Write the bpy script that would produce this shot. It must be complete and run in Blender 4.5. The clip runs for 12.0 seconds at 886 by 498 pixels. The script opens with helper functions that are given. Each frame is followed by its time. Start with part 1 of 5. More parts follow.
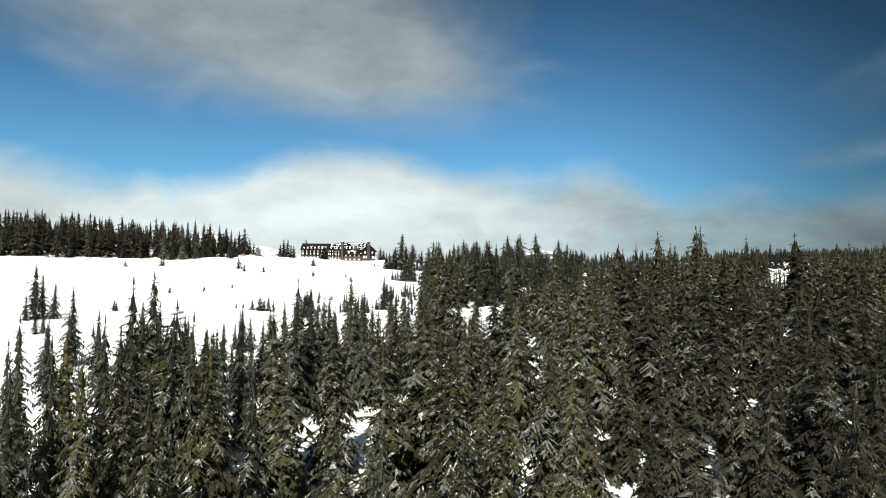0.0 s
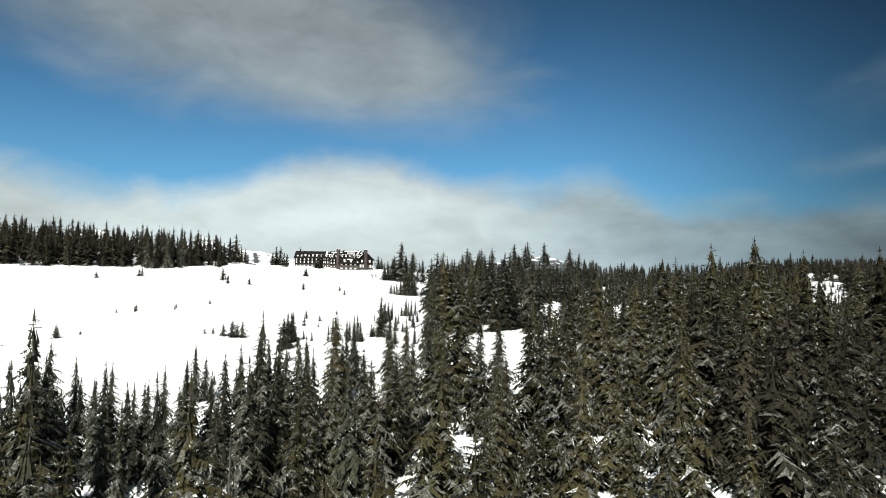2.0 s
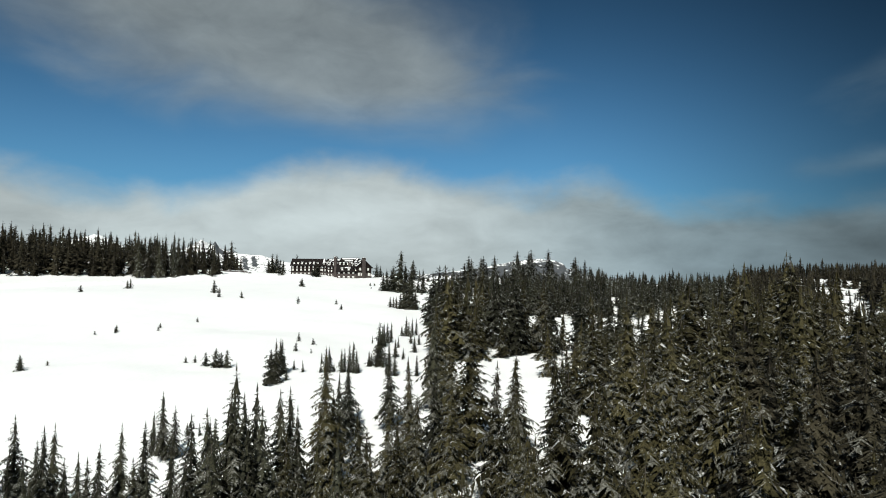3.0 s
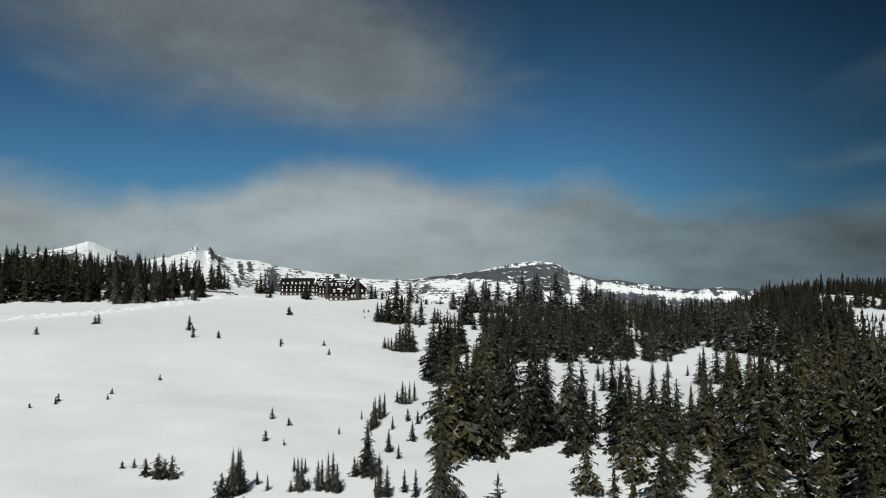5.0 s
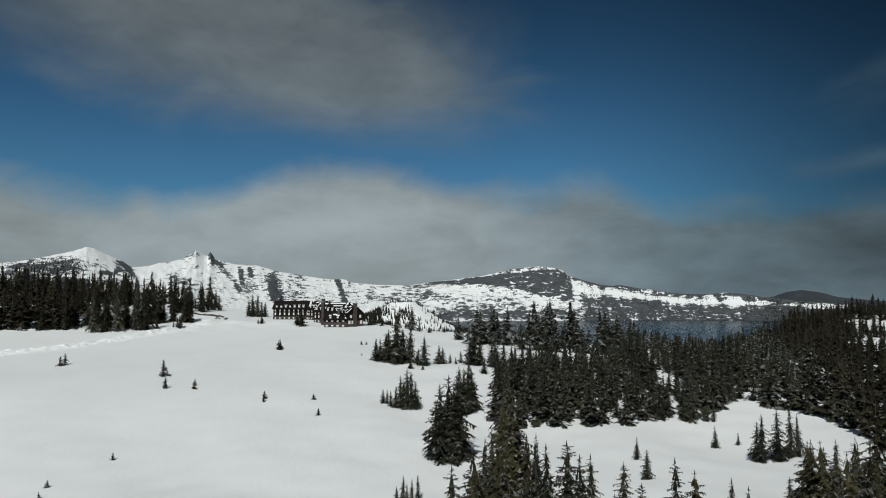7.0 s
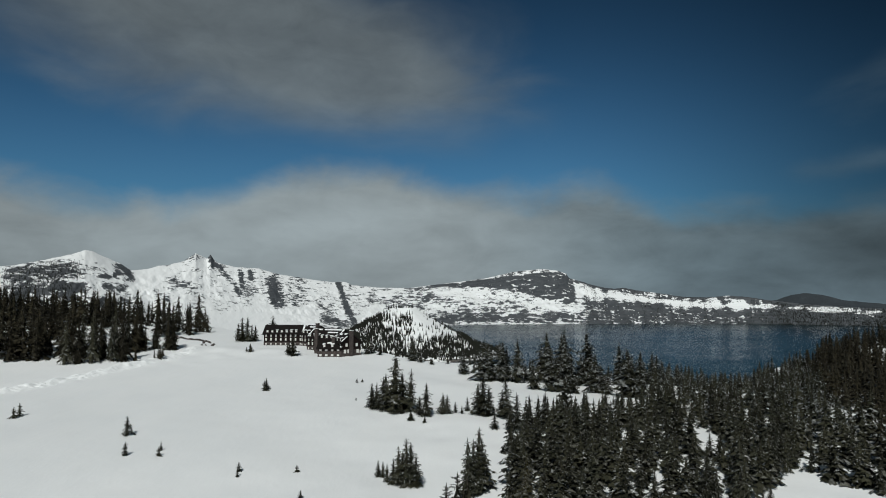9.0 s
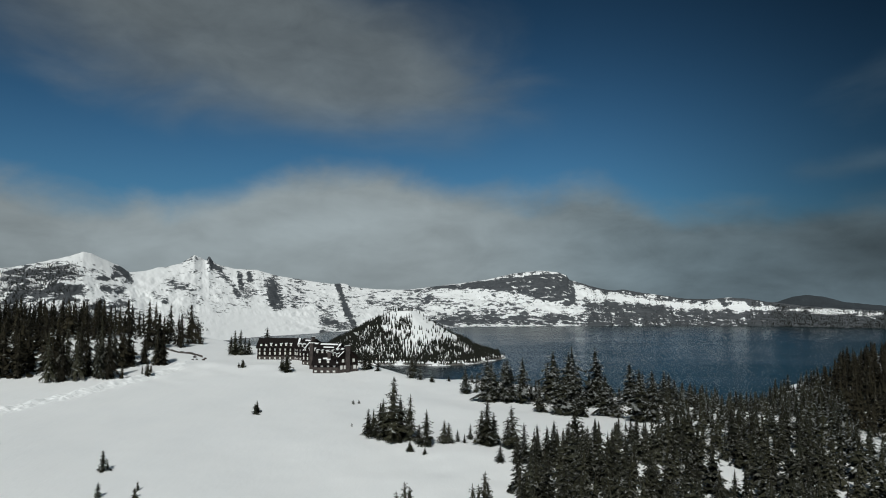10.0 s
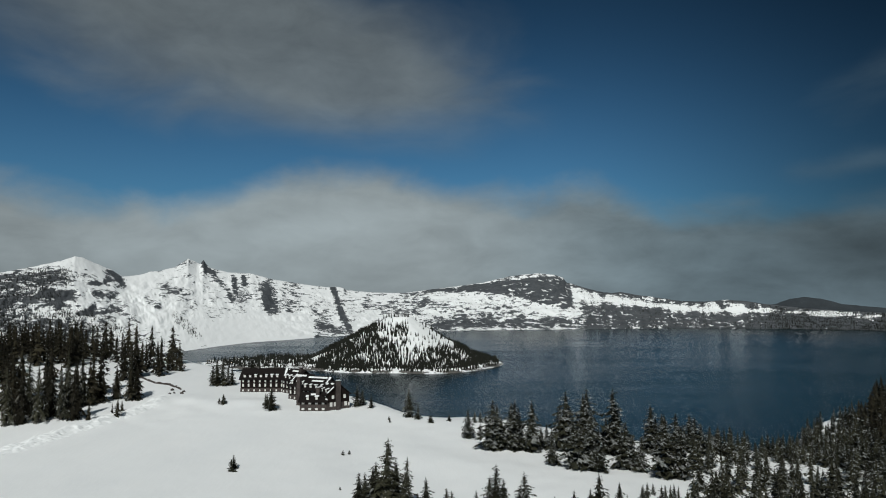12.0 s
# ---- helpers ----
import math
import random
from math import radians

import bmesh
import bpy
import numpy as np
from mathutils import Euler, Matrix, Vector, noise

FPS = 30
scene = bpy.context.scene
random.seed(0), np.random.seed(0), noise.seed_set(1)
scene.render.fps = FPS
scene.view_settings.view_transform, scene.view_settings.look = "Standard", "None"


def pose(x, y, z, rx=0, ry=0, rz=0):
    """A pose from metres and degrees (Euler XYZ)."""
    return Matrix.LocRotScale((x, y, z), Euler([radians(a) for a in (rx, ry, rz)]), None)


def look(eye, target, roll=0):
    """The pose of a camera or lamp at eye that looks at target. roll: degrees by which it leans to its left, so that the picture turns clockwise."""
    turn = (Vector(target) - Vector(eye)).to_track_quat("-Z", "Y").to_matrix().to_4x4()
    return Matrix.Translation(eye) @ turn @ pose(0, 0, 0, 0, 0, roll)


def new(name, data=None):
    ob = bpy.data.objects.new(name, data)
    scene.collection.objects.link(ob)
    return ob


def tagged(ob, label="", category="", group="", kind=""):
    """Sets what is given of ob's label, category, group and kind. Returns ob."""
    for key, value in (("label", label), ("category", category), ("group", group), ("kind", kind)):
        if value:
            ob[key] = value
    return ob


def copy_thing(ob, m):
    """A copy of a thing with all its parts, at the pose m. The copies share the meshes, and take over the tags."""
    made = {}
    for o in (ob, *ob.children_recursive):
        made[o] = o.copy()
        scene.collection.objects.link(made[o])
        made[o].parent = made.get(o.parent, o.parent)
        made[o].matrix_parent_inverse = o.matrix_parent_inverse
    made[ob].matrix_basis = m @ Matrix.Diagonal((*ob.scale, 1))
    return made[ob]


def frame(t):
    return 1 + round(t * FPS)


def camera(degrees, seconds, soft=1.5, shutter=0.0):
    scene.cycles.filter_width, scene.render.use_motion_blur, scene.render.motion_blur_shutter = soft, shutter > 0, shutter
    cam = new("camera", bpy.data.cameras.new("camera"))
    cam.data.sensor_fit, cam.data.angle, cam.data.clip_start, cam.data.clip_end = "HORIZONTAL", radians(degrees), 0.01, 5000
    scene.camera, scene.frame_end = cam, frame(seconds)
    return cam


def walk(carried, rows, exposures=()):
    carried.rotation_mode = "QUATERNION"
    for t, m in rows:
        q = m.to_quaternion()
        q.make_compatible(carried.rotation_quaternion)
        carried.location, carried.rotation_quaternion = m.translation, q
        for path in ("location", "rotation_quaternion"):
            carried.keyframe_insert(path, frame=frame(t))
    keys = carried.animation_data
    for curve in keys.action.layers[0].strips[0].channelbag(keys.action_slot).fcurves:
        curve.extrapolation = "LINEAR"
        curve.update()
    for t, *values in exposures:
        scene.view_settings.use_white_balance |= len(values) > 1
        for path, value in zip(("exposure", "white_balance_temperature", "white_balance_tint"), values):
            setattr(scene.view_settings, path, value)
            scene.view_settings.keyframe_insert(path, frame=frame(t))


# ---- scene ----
cam = camera(65.4, 12.0, soft=1.0)
PATH = [
    (0, (3.604, -9.674, -2.55), (3.564, -7.677, -2.465), 0.7),
    (0.5, (3.068, -2.592, -2.117), (3.028, -0.594, -2.027), 0.7),
    (1, (2.279, 5.737, -1.681), (2.24, 7.734, -1.587), 0.8),
    (1.5, (1.429, 13.639, -0.557), (1.391, 15.637, -0.46), 0.7),
    (2, (0.547, 21.574, 0.898), (0.511, 23.571, 1.0), 0.9),
    (2.5, (-0.16, 29.363, 2.914), (-0.194, 31.36, 3.018), 0.7),
    (3, (-0.89, 36.054, 5.377), (-0.923, 38.051, 5.485), 0.6),
    (5, (-2.684, 66.951, 19.091), (-2.708, 68.947, 19.203), 0.0),
    (5.5, (-3.288, 74.366, 22.314), (-3.313, 76.363, 22.431), 0.1),
    (6, (-4.061, 82.329, 26.024), (-4.086, 84.325, 26.141), 0.1),
    (6.5, (-4.471, 90.339, 29.576), (-4.497, 92.335, 29.696), 0.1),
    (7, (-4.84, 98.836, 32.975), (-4.868, 100.832, 33.097), 0.0),
    (9, (-6.432, 131.377, 47.861), (-6.464, 133.373, 47.985), -0.0),
    (9.5, (-6.877, 139.612, 51.373), (-6.909, 141.608, 51.498), 0.0),
    (10, (-7.309, 147.963, 54.877), (-7.34, 149.959, 55.003), -0.0),
    (10.5, (-7.904, 156.045, 58.498), (-7.932, 158.04, 58.625), -1.2),
    (11, (-8.423, 164.232, 61.977), (-8.446, 166.228, 62.105), -1.0),
    (11.5, (-8.896, 172.049, 65.685), (-8.914, 174.045, 65.813), -1.3),
    (12, (-9.425, 180.05, 69.204), (-9.444, 182.046, 69.333), -0.2),
]
EXPOSURES = [(0.0, 0.76, 6520, 4), (2.5, 0.44, 6420, 4), (3.2, 0.14, 6380, 4), (4.8, -0.35, 6230, 4), (6.0, -0.49, 6170, 4), (7.0, -0.58, 6160, 4), (9.0, -0.65, 6150, 4), (12.0, -0.59, 6170, 4)]
walk(cam, [(t, look(eye, target, roll)) for t, eye, target, roll in PATH], exposures=EXPOSURES)

# ---------------------------------------------------------------- sky, sun
SUN_AZ, SUN_EL = 190.0, 46.0     # degrees clockwise from +y; the sun stands behind the camera
world = bpy.data.worlds.new("mountain_sky")
scene.world = world
world.use_nodes = True
wt = world.node_tree
wt.nodes.clear()


def wmath(op, a, b=None, c=None, clamp=False):
    n = wt.nodes.new("ShaderNodeMath")
    n.operation, n.use_clamp = op, clamp
    for i, v in enumerate((a, b, c)):
        if v is None:
            continue
        if isinstance(v, (int, float)):
            n.inputs[i].default_value = v
        else:
            wt.links.new(v, n.inputs[i])
    return n.outputs[0]


def wstep(v, lo, hi):
    """Smooth step of v between lo and hi."""
    n = wt.nodes.new("ShaderNodeMapRange")
    n.interpolation_type = "SMOOTHSTEP"
    wt.links.new(v, n.inputs["Value"])
    n.inputs["From Min"].default_value, n.inputs["From Max"].default_value = lo, hi
    return n.outputs["Result"]


sky = wt.nodes.new("ShaderNodeTexSky")
sky.sky_type = "NISHITA"
sky.sun_disc = False
sky.sun_elevation, sky.sun_rotation = radians(SUN_EL), radians(SUN_AZ)
sky.altitude, sky.air_density, sky.dust_density, sky.ozone_density = 2200, 1.0, 0.3, 2.5
coord = wt.nodes.new("ShaderNodeTexCoord")
split = wt.nodes.new("ShaderNodeSeparateXYZ")
wt.links.new(coord.outputs["Generated"], split.inputs[0])
DX, DY, DZ = split.outputs
AZ = wmath("MULTIPLY", wmath("ARCTAN2", DX, DY), 57.29578)
EL = wmath("MULTIPLY", wmath("ARCSINE", DZ), 57.29578)


def wnoise(sx, sy, scale, detail, rough, offset=0.0, warp=0.0):
    """Cloud noise over azimuth and elevation, stretched sideways."""
    comb = wt.nodes.new("ShaderNodeCombineXYZ")
    wt.links.new(wmath("MULTIPLY", AZ, sx), comb.inputs[0])
    wt.links.new(wmath("MULTIPLY", EL, sy), comb.inputs[1])
    comb.inputs[2].default_value = offset
    n = wt.nodes.new("ShaderNodeTexNoise")
    n.inputs["Scale"].default_value, n.inputs["Detail"].default_value = scale, detail
    n.inputs["Roughness"].default_value, n.inputs["Distortion"].default_value = rough, warp
    wt.links.new(comb.outputs[0], n.inputs["Vector"])
    return n.outputs["Fac"]


def wlump(az, el, saz, sel, tilt=0.0):
    """A soft oval in the sky, 1 at its middle."""
    c, s = math.cos(radians(tilt)), math.sin(radians(tilt))
    da, de = wmath("SUBTRACT", AZ, az), wmath("SUBTRACT", EL, el)
    p = wmath("DIVIDE", wmath("ADD", wmath("MULTIPLY", da, c), wmath("MULTIPLY", de, s)), saz)
    q = wmath("DIVIDE", wmath("SUBTRACT", wmath("MULTIPLY", de, c), wmath("MULTIPLY", da, s)), sel)
    r = wmath("ADD", wmath("MULTIPLY", p, p), wmath("MULTIPLY", q, q))
    return wmath("POWER", 2.71828, wmath("MULTIPLY", r, -1.0))


# a bank of cloud along the horizon, with a humped upper edge
edge = wmath("ADD", 6.4, wmath("MULTIPLY", wlump(-36, 9, 8, 60), 2.0))
for az, wide, tall in ((-8, 9, 4.2), (-15, 4, 0.6), (11.5, 4.2, 2.4), (4, 4, 1.3), (-24.5, 1.6, 0.7), (50, 10, 2.0)):
    edge = wmath("ADD", edge, wmath("MULTIPLY", wlump(az, 9, wide, 60), tall))
billow = wnoise(0.16, 0.26, 1.0, 6.0, 0.55, 3.0, 0.3)
edge = wmath("ADD", edge, wmath("MULTIPLY", wmath("SUBTRACT", billow, 0.5), 3.6))
bank = wstep(wmath("SUBTRACT", edge, EL), -1.2, 2.1)
# the higher veil of cloud
veil = wmath("ADD", wmath("MULTIPLY", wlump(-21, 21.5, 19, 7.5, -9), 1.15), wmath("MULTIPLY", wlump(-3, 16.5, 13, 4.0, -8), 0.55))
veil = wmath("ADD", veil, wmath("MULTIPLY", wlump(36, 17, 9, 4, 25), 0.45))
veil = wmath("ADD", veil, wmath("MULTIPLY", wlump(31, 9.2, 7, 1.3, 4), 0.55))
veil = wmath("ADD", veil, wmath("MULTIPLY", wlump(-60, 30, 22, 14), 0.5))
veil = wmath("ADD", veil, wmath("MULTIPLY", wlump(8, 46, 60, 14), 0.35))
soft_noise = wnoise(0.075, 0.17, 1.0, 6.0, 0.52, 11.0, 0.5)
veil = wmath("ADD", veil, wmath("MULTIPLY", wmath("SUBTRACT", soft_noise, 0.5), 0.9))
veil = wmath("MULTIPLY", wstep(veil, 0.20, 1.10), 0.84)
# broken cloud over the rest of the sky, out of view
rest = wmath("MULTIPLY", wstep(soft_noise, 0.34, 0.62), wstep(wmath("ABSOLUTE", AZ), 44, 70))
cover = wmath("MAXIMUM", wmath("MAXIMUM", bank, veil), wmath("MULTIPLY", rest, 0.8))
# the bank is pale near its middle and dull grey to its ends and low down
dull = wnoise(0.09, 0.25, 1.0, 5.0, 0.5, 21.0, 0.3)
pale = wmath("ADD", wmath("ADD", 0.44, wmath("MULTIPLY", wstep(EL, 9, 16), 0.10)), wmath("MULTIPLY", wlump(-14, 4.5, 26, 7), 0.60))
pale = wmath("ADD", pale, wmath("MULTIPLY", wmath("SUBTRACT", dull, 0.5), wmath("SUBTRACT", 0.55, wmath("MULTIPLY", wstep(EL, 9, 15), 0.35))))
pale = wmath("ADD", pale, wmath("MULTIPLY", wmath("SUBTRACT", wnoise(0.20, 0.40, 1.0, 6.0, 0.58, 31.0, 0.4), 0.5), 0.42))
pale = wmath("MULTIPLY", pale, wmath("SUBTRACT", 1.0, wmath("MULTIPLY", wlump(33, 3.5, 12, 4.5), 0.50)))
pale = wmath("MULTIPLY", pale, wmath("SUBTRACT", 1.0, wmath("MULTIPLY", wstep(EL, 9, 20), 0.21)))
tint = wt.nodes.new("ShaderNodeVectorMath")
tint.operation = "SCALE"
hue = wt.nodes.new("ShaderNodeMix")
hue.data_type = "RGBA"
hue.inputs["A"].default_value, hue.inputs["B"].default_value = (0.86, 0.94, 0.97, 1), (0.72, 0.93, 1.06, 1)     # the bank's far end is in blue shade
wt.links.new(wstep(AZ, -4, 26), hue.inputs["Factor"])
wt.links.new(hue.outputs["Result"], tint.inputs[0])
CLOUD_LEVEL = 5.6
wt.links.new(wmath("MULTIPLY", pale, CLOUD_LEVEL), tint.inputs["Scale"])
deep = wt.nodes.new("ShaderNodeMix")
deep.data_type, deep.blend_type = "RGBA", "MULTIPLY"
deep.inputs["Factor"].default_value = 1.0
# clear air deepens away from the horizon; darkening to the right is painted in
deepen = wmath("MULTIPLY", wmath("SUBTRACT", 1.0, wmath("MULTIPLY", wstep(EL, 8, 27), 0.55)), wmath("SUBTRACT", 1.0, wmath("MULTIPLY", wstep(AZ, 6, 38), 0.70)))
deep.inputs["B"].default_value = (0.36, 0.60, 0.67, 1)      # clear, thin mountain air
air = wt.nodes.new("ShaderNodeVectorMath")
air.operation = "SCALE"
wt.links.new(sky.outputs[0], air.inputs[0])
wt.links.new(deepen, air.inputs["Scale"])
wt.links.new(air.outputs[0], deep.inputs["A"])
blend = wt.nodes.new("ShaderNodeMix")
blend.data_type = "RGBA"
wt.links.new(cover, blend.inputs["Factor"])
wt.links.new(deep.outputs["Result"], blend.inputs["A"])
wt.links.new(tint.outputs[0], blend.inputs["B"])
bg = wt.nodes.new("ShaderNodeBackground")
bg.inputs["Strength"].default_value = 0.10
wt.links.new(blend.outputs["Result"], bg.inputs["Color"])
wo = wt.nodes.new("ShaderNodeOutputWorld")
wt.links.new(bg.outputs[0], wo.inputs["Surface"])

sun_data = bpy.data.lights.new("sun", "SUN")
sun_data.energy, sun_data.angle, sun_data.color = 4.3, radians(0.8), (1.0, 0.95, 0.88)
sun = new("sun", sun_data)
sun.matrix_world = look((0, 0, 0), (-math.sin(radians(SUN_AZ)) * math.cos(radians(SUN_EL)), -math.cos(radians(SUN_AZ)) * math.cos(radians(SUN_EL)), -math.sin(radians(SUN_EL))))


# ---------------------------------------------------------------- materials
def material(name, colour=(0.5, 0.5, 0.5), rough=0.7, metal=0.0):
    m = bpy.data.materials.new(name)
    m.use_nodes = True
    b = m.node_tree.nodes["Principled BSDF"]
    b.inputs["Base Color"].default_value = (*colour, 1)
    b.inputs["Roughness"].default_value, b.inputs["Metallic"].default_value = rough, metal
    return m


def mnode(m, kind, **values):
    n = m.node_tree.nodes.new(kind)
    for k, v in values.items():
        n.inputs[k].default_value = v
    return n


def mlink(m, a, b):
    m.node_tree.links.new(a, b)


def bsdf(m):
    return m.node_tree.nodes["Principled BSDF"]


def mnoise(m, scale, detail=4.0, rough=0.55, stretch=(1, 1, 1), coords="Object"):
    tc = mnode(m, "ShaderNodeTexCoord")
    mp = mnode(m, "ShaderNodeMapping")
    mp.inputs["Scale"].default_value = stretch
    n = mnode(m, "ShaderNodeTexNoise", Scale=scale, Detail=detail, Roughness=rough)
    mlink(m, tc.outputs[coords], mp.inputs[0])
    mlink(m, mp.outputs[0], n.inputs["Vector"])
    return n.outputs["Fac"]


def mramp(m, fac, *stops):
    r = mnode(m, "ShaderNodeValToRGB")
    el = r.color_ramp.elements
    while len(el) < len(stops):
        el.new(0.5)
    for e, (p, c) in zip(el, stops):
        e.position, e.color = p, (*c, 1)
    mlink(m, fac, r.inputs[0])
    return r.outputs["Color"]


def mmix(m, fac, a, b, mode="MIX"):
    n = mnode(m, "ShaderNodeMix")
    n.data_type, n.blend_type = "RGBA", mode
    for sock, v in (("Factor", fac), ("A", a), ("B", b)):
        if isinstance(v, tuple):
            n.inputs[sock].default_value = (*v, 1) if len(v) == 3 else v
        elif isinstance(v, (int, float)):
            n.inputs[sock].default_value = v
        else:
            mlink(m, v, n.inputs[sock])
    return n.outputs["Result"]


def mmath(m, op, a, b=0.0, clamp=False):
    n = mnode(m, "ShaderNodeMath")
    n.operation, n.use_clamp = op, clamp
    for i, v in enumerate((a, b)):
        if isinstance(v, (int, float)):
            n.inputs[i].default_value = v
        else:
            mlink(m, v, n.inputs[i])
    return n.outputs[0]


def mrange(m, v, lo, hi):
    n = mnode(m, "ShaderNodeMapRange")
    n.interpolation_type = "SMOOTHSTEP"
    n.inputs["From Min"].default_value, n.inputs["From Max"].default_value = lo, hi
    mlink(m, v, n.inputs["Value"])
    return n.outputs["Result"]


def mbump(m, height, strength, distance):
    b = mnode(m, "ShaderNodeBump", Strength=strength, Distance=distance)
    mlink(m, height, b.inputs["Height"])
    mlink(m, b.outputs[0], bsdf(m).inputs["Normal"])


def surface(name, stops, scale, rough=0.75, bump_at=0.3, bump_d=0.02, stretch=(1, 1, 1)):
    """A material of two-scale noise through a ramp, with fine relief."""
    m = material(name, rough=rough)
    big, fine = mnoise(m, scale, 5, 0.6, stretch), mnoise(m, scale * 9, 3, 0.6, stretch)
    both = mmath(m, "ADD", mmath(m, "MULTIPLY", big, 0.65), mmath(m, "MULTIPLY", fine, 0.35))
    mlink(m, mramp(m, both, *stops), bsdf(m).inputs["Base Color"])
    mbump(m, fine, bump_at, bump_d)
    return m


def make_snow():
    m = material("snow", rough=0.62)
    drift, grain = mnoise(m, 0.045, 5, 0.55, (1, 0.6, 1)), mnoise(m, 1.7, 4, 0.6)
    both = mmath(m, "ADD", mmath(m, "MULTIPLY", drift, 0.7), mmath(m, "MULTIPLY", grain, 0.3))
    mlink(m, mramp(m, both, (0.3, (0.85, 0.862, 0.875)), (0.7, (0.91, 0.915, 0.92))), bsdf(m).inputs["Base Color"])
    relief = mmath(m, "ADD", mmath(m, "MULTIPLY", mnoise(m, 0.16, 5, 0.6, (1, 0.5, 1)), 1.0), mmath(m, "MULTIPLY", grain, 0.10))
    mbump(m, relief, 0.35, 0.8)
    return m


def make_needles(name, dark, light, snowy):
    """Conifer foliage; each tree and each spray differ a little, and upper sides are dusted with snow."""
    m = material(name, rough=0.8)
    info, geo = mnode(m, "ShaderNodeObjectInfo"), mnode(m, "ShaderNodeNewGeometry")
    fine = mnoise(m, 6.5, 4, 0.75)
    tone = mnode(m, "ShaderNodeAttribute")
    tone.attribute_name = "tone"
    tree = mmath(m, "ADD", info.outputs["Random"], tone.outputs["Fac"])
    tree = mmath(m, "FRACT", tree)
    v = mmath(m, "ADD", mmath(m, "MULTIPLY", geo.outputs["Random Per Island"], 0.12), mmath(m, "MULTIPLY", tree, 0.38))
    v = mmath(m, "ADD", v, mmath(m, "MULTIPLY", mrange(m, fine, 0.32, 0.68), 0.50))
    col = mramp(m, v, (0.26, dark), (0.80, light))
    grey = mmix(m, mrange(m, mmath(m, "FRACT", mmath(m, "MULTIPLY", tree, 7.3)), 0.55, 1.0), (1.0, 0.98, 0.92), (0.97, 1.0, 1.03))
    col = mmix(m, 1.0, col, grey, "MULTIPLY")
    sep = mnode(m, "ShaderNodeSeparateXYZ")
    mlink(m, geo.outputs["True Normal"], sep.inputs[0])
    up = mrange(m, sep.outputs["Z"], 0.25, 0.75)
    patch = mrange(m, mmath(m, "ADD", mmath(m, "MULTIPLY", fine, 0.5), mmath(m, "MULTIPLY", geo.outputs["Random Per Island"], 0.5)), 0.74 - snowy, 0.90 - snowy * 0.6)
    mlink(m, mmix(m, mmath(m, "MULTIPLY", up, patch), col, (0.78, 0.80, 0.83)), bsdf(m).inputs["Base Color"])
    bsdf(m).inputs["Specular IOR Level"].default_value = 0.15
    return m


def make_water():
    m = material("lake_water", (0.004, 0.018, 0.045), 0.16)
    bsdf(m).inputs["IOR"].default_value = 1.333
    big = mnoise(m, 0.0035, 4, 0.55, (0.45, 1.6, 1))
    rip = mnoise(m, 0.16, 5, 0.62, (0.6, 1.2, 1))
    mlink(m, mramp(m, big, (0.35, (0.002, 0.011, 0.016)), (0.7, (0.005, 0.024, 0.032))), bsdf(m).inputs["Base Color"])
    mlink(m, mmath(m, "ADD", 0.12, mmath(m, "MULTIPLY", big, 0.20)), bsdf(m).inputs["Roughness"])
    mbump(m, rip, 0.35, 1.5)
    return m


def make_cliff(name, rock_a, rock_b, more):
    """Snow lying on broken rock: ledges, ribs and steep parts are bare, in the share that each stretch of slope has."""
    m = material(name, rough=0.8)
    geo = mnode(m, "ShaderNodeNewGeometry")
    sep = mnode(m, "ShaderNodeSeparateXYZ")
    mlink(m, geo.outputs["Normal"], sep.inputs[0])
    share = mnode(m, "ShaderNodeAttribute")
    share.attribute_name = "bare"
    ledge = mnoise(m, 0.017, 7, 0.68, (1, 1, 3.2))
    rib = mnoise(m, 0.011, 6, 0.62, (2.6, 2.6, 0.7))
    fine = mnoise(m, 0.075, 5, 0.72, (1, 1, 1.6))
    v = mmath(m, "ADD", mmath(m, "MULTIPLY", ledge, 0.48), mmath(m, "MULTIPLY", rib, 0.26))
    v = mmath(m, "ADD", v, mmath(m, "MULTIPLY", fine, 0.26))
    v = mmath(m, "ADD", v, mmath(m, "MULTIPLY", mmath(m, "SUBTRACT", 0.60, sep.outputs["Z"]), 0.16))
    v = mmath(m, "ADD", v, mmath(m, "MULTIPLY", mmath(m, "SUBTRACT", share.outputs["Fac"], 0.5), 0.42))
    mask = mrange(m, v, 0.535 - more, 0.560 - more)
    rock = mramp(m, mmath(m, "ADD", mmath(m, "MULTIPLY", fine, 0.4), mmath(m, "MULTIPLY", ledge, 0.6)), (0.36, rock_a), (0.62, rock_b))
    mlink(m, mmix(m, mask, (0.90, 0.91, 0.92), rock), bsdf(m).inputs["Base Color"])
    mbump(m, mmath(m, "SUBTRACT", fine, mmath(m, "MULTIPLY", mask, 0.4)), 0.08, 5.0)
    return m


SNOW = make_snow()
NEEDLES = make_needles("needles_olive", (0.009, 0.0085, 0.0035), (0.076, 0.067, 0.031), 0.07)
NEEDLES_DARK = make_needles("needles_dark", (0.0075, 0.008, 0.0052), (0.056, 0.056, 0.037), 0.05)
NEEDLES_FAR = make_needles("needles_blackish", (0.005, 0.0055, 0.0048), (0.026, 0.028, 0.023), 0.0)
NEEDLES_BROWN = make_needles("needles_brown", (0.0065, 0.006, 0.0038), (0.050, 0.044, 0.028), 0.0)
FROSTED = surface("frosted_needles", ((0.35, (0.04, 0.042, 0.03)), (0.50, (0.16, 0.165, 0.155)), (0.64, (0.54, 0.56, 0.58))), 5.0, 0.7)
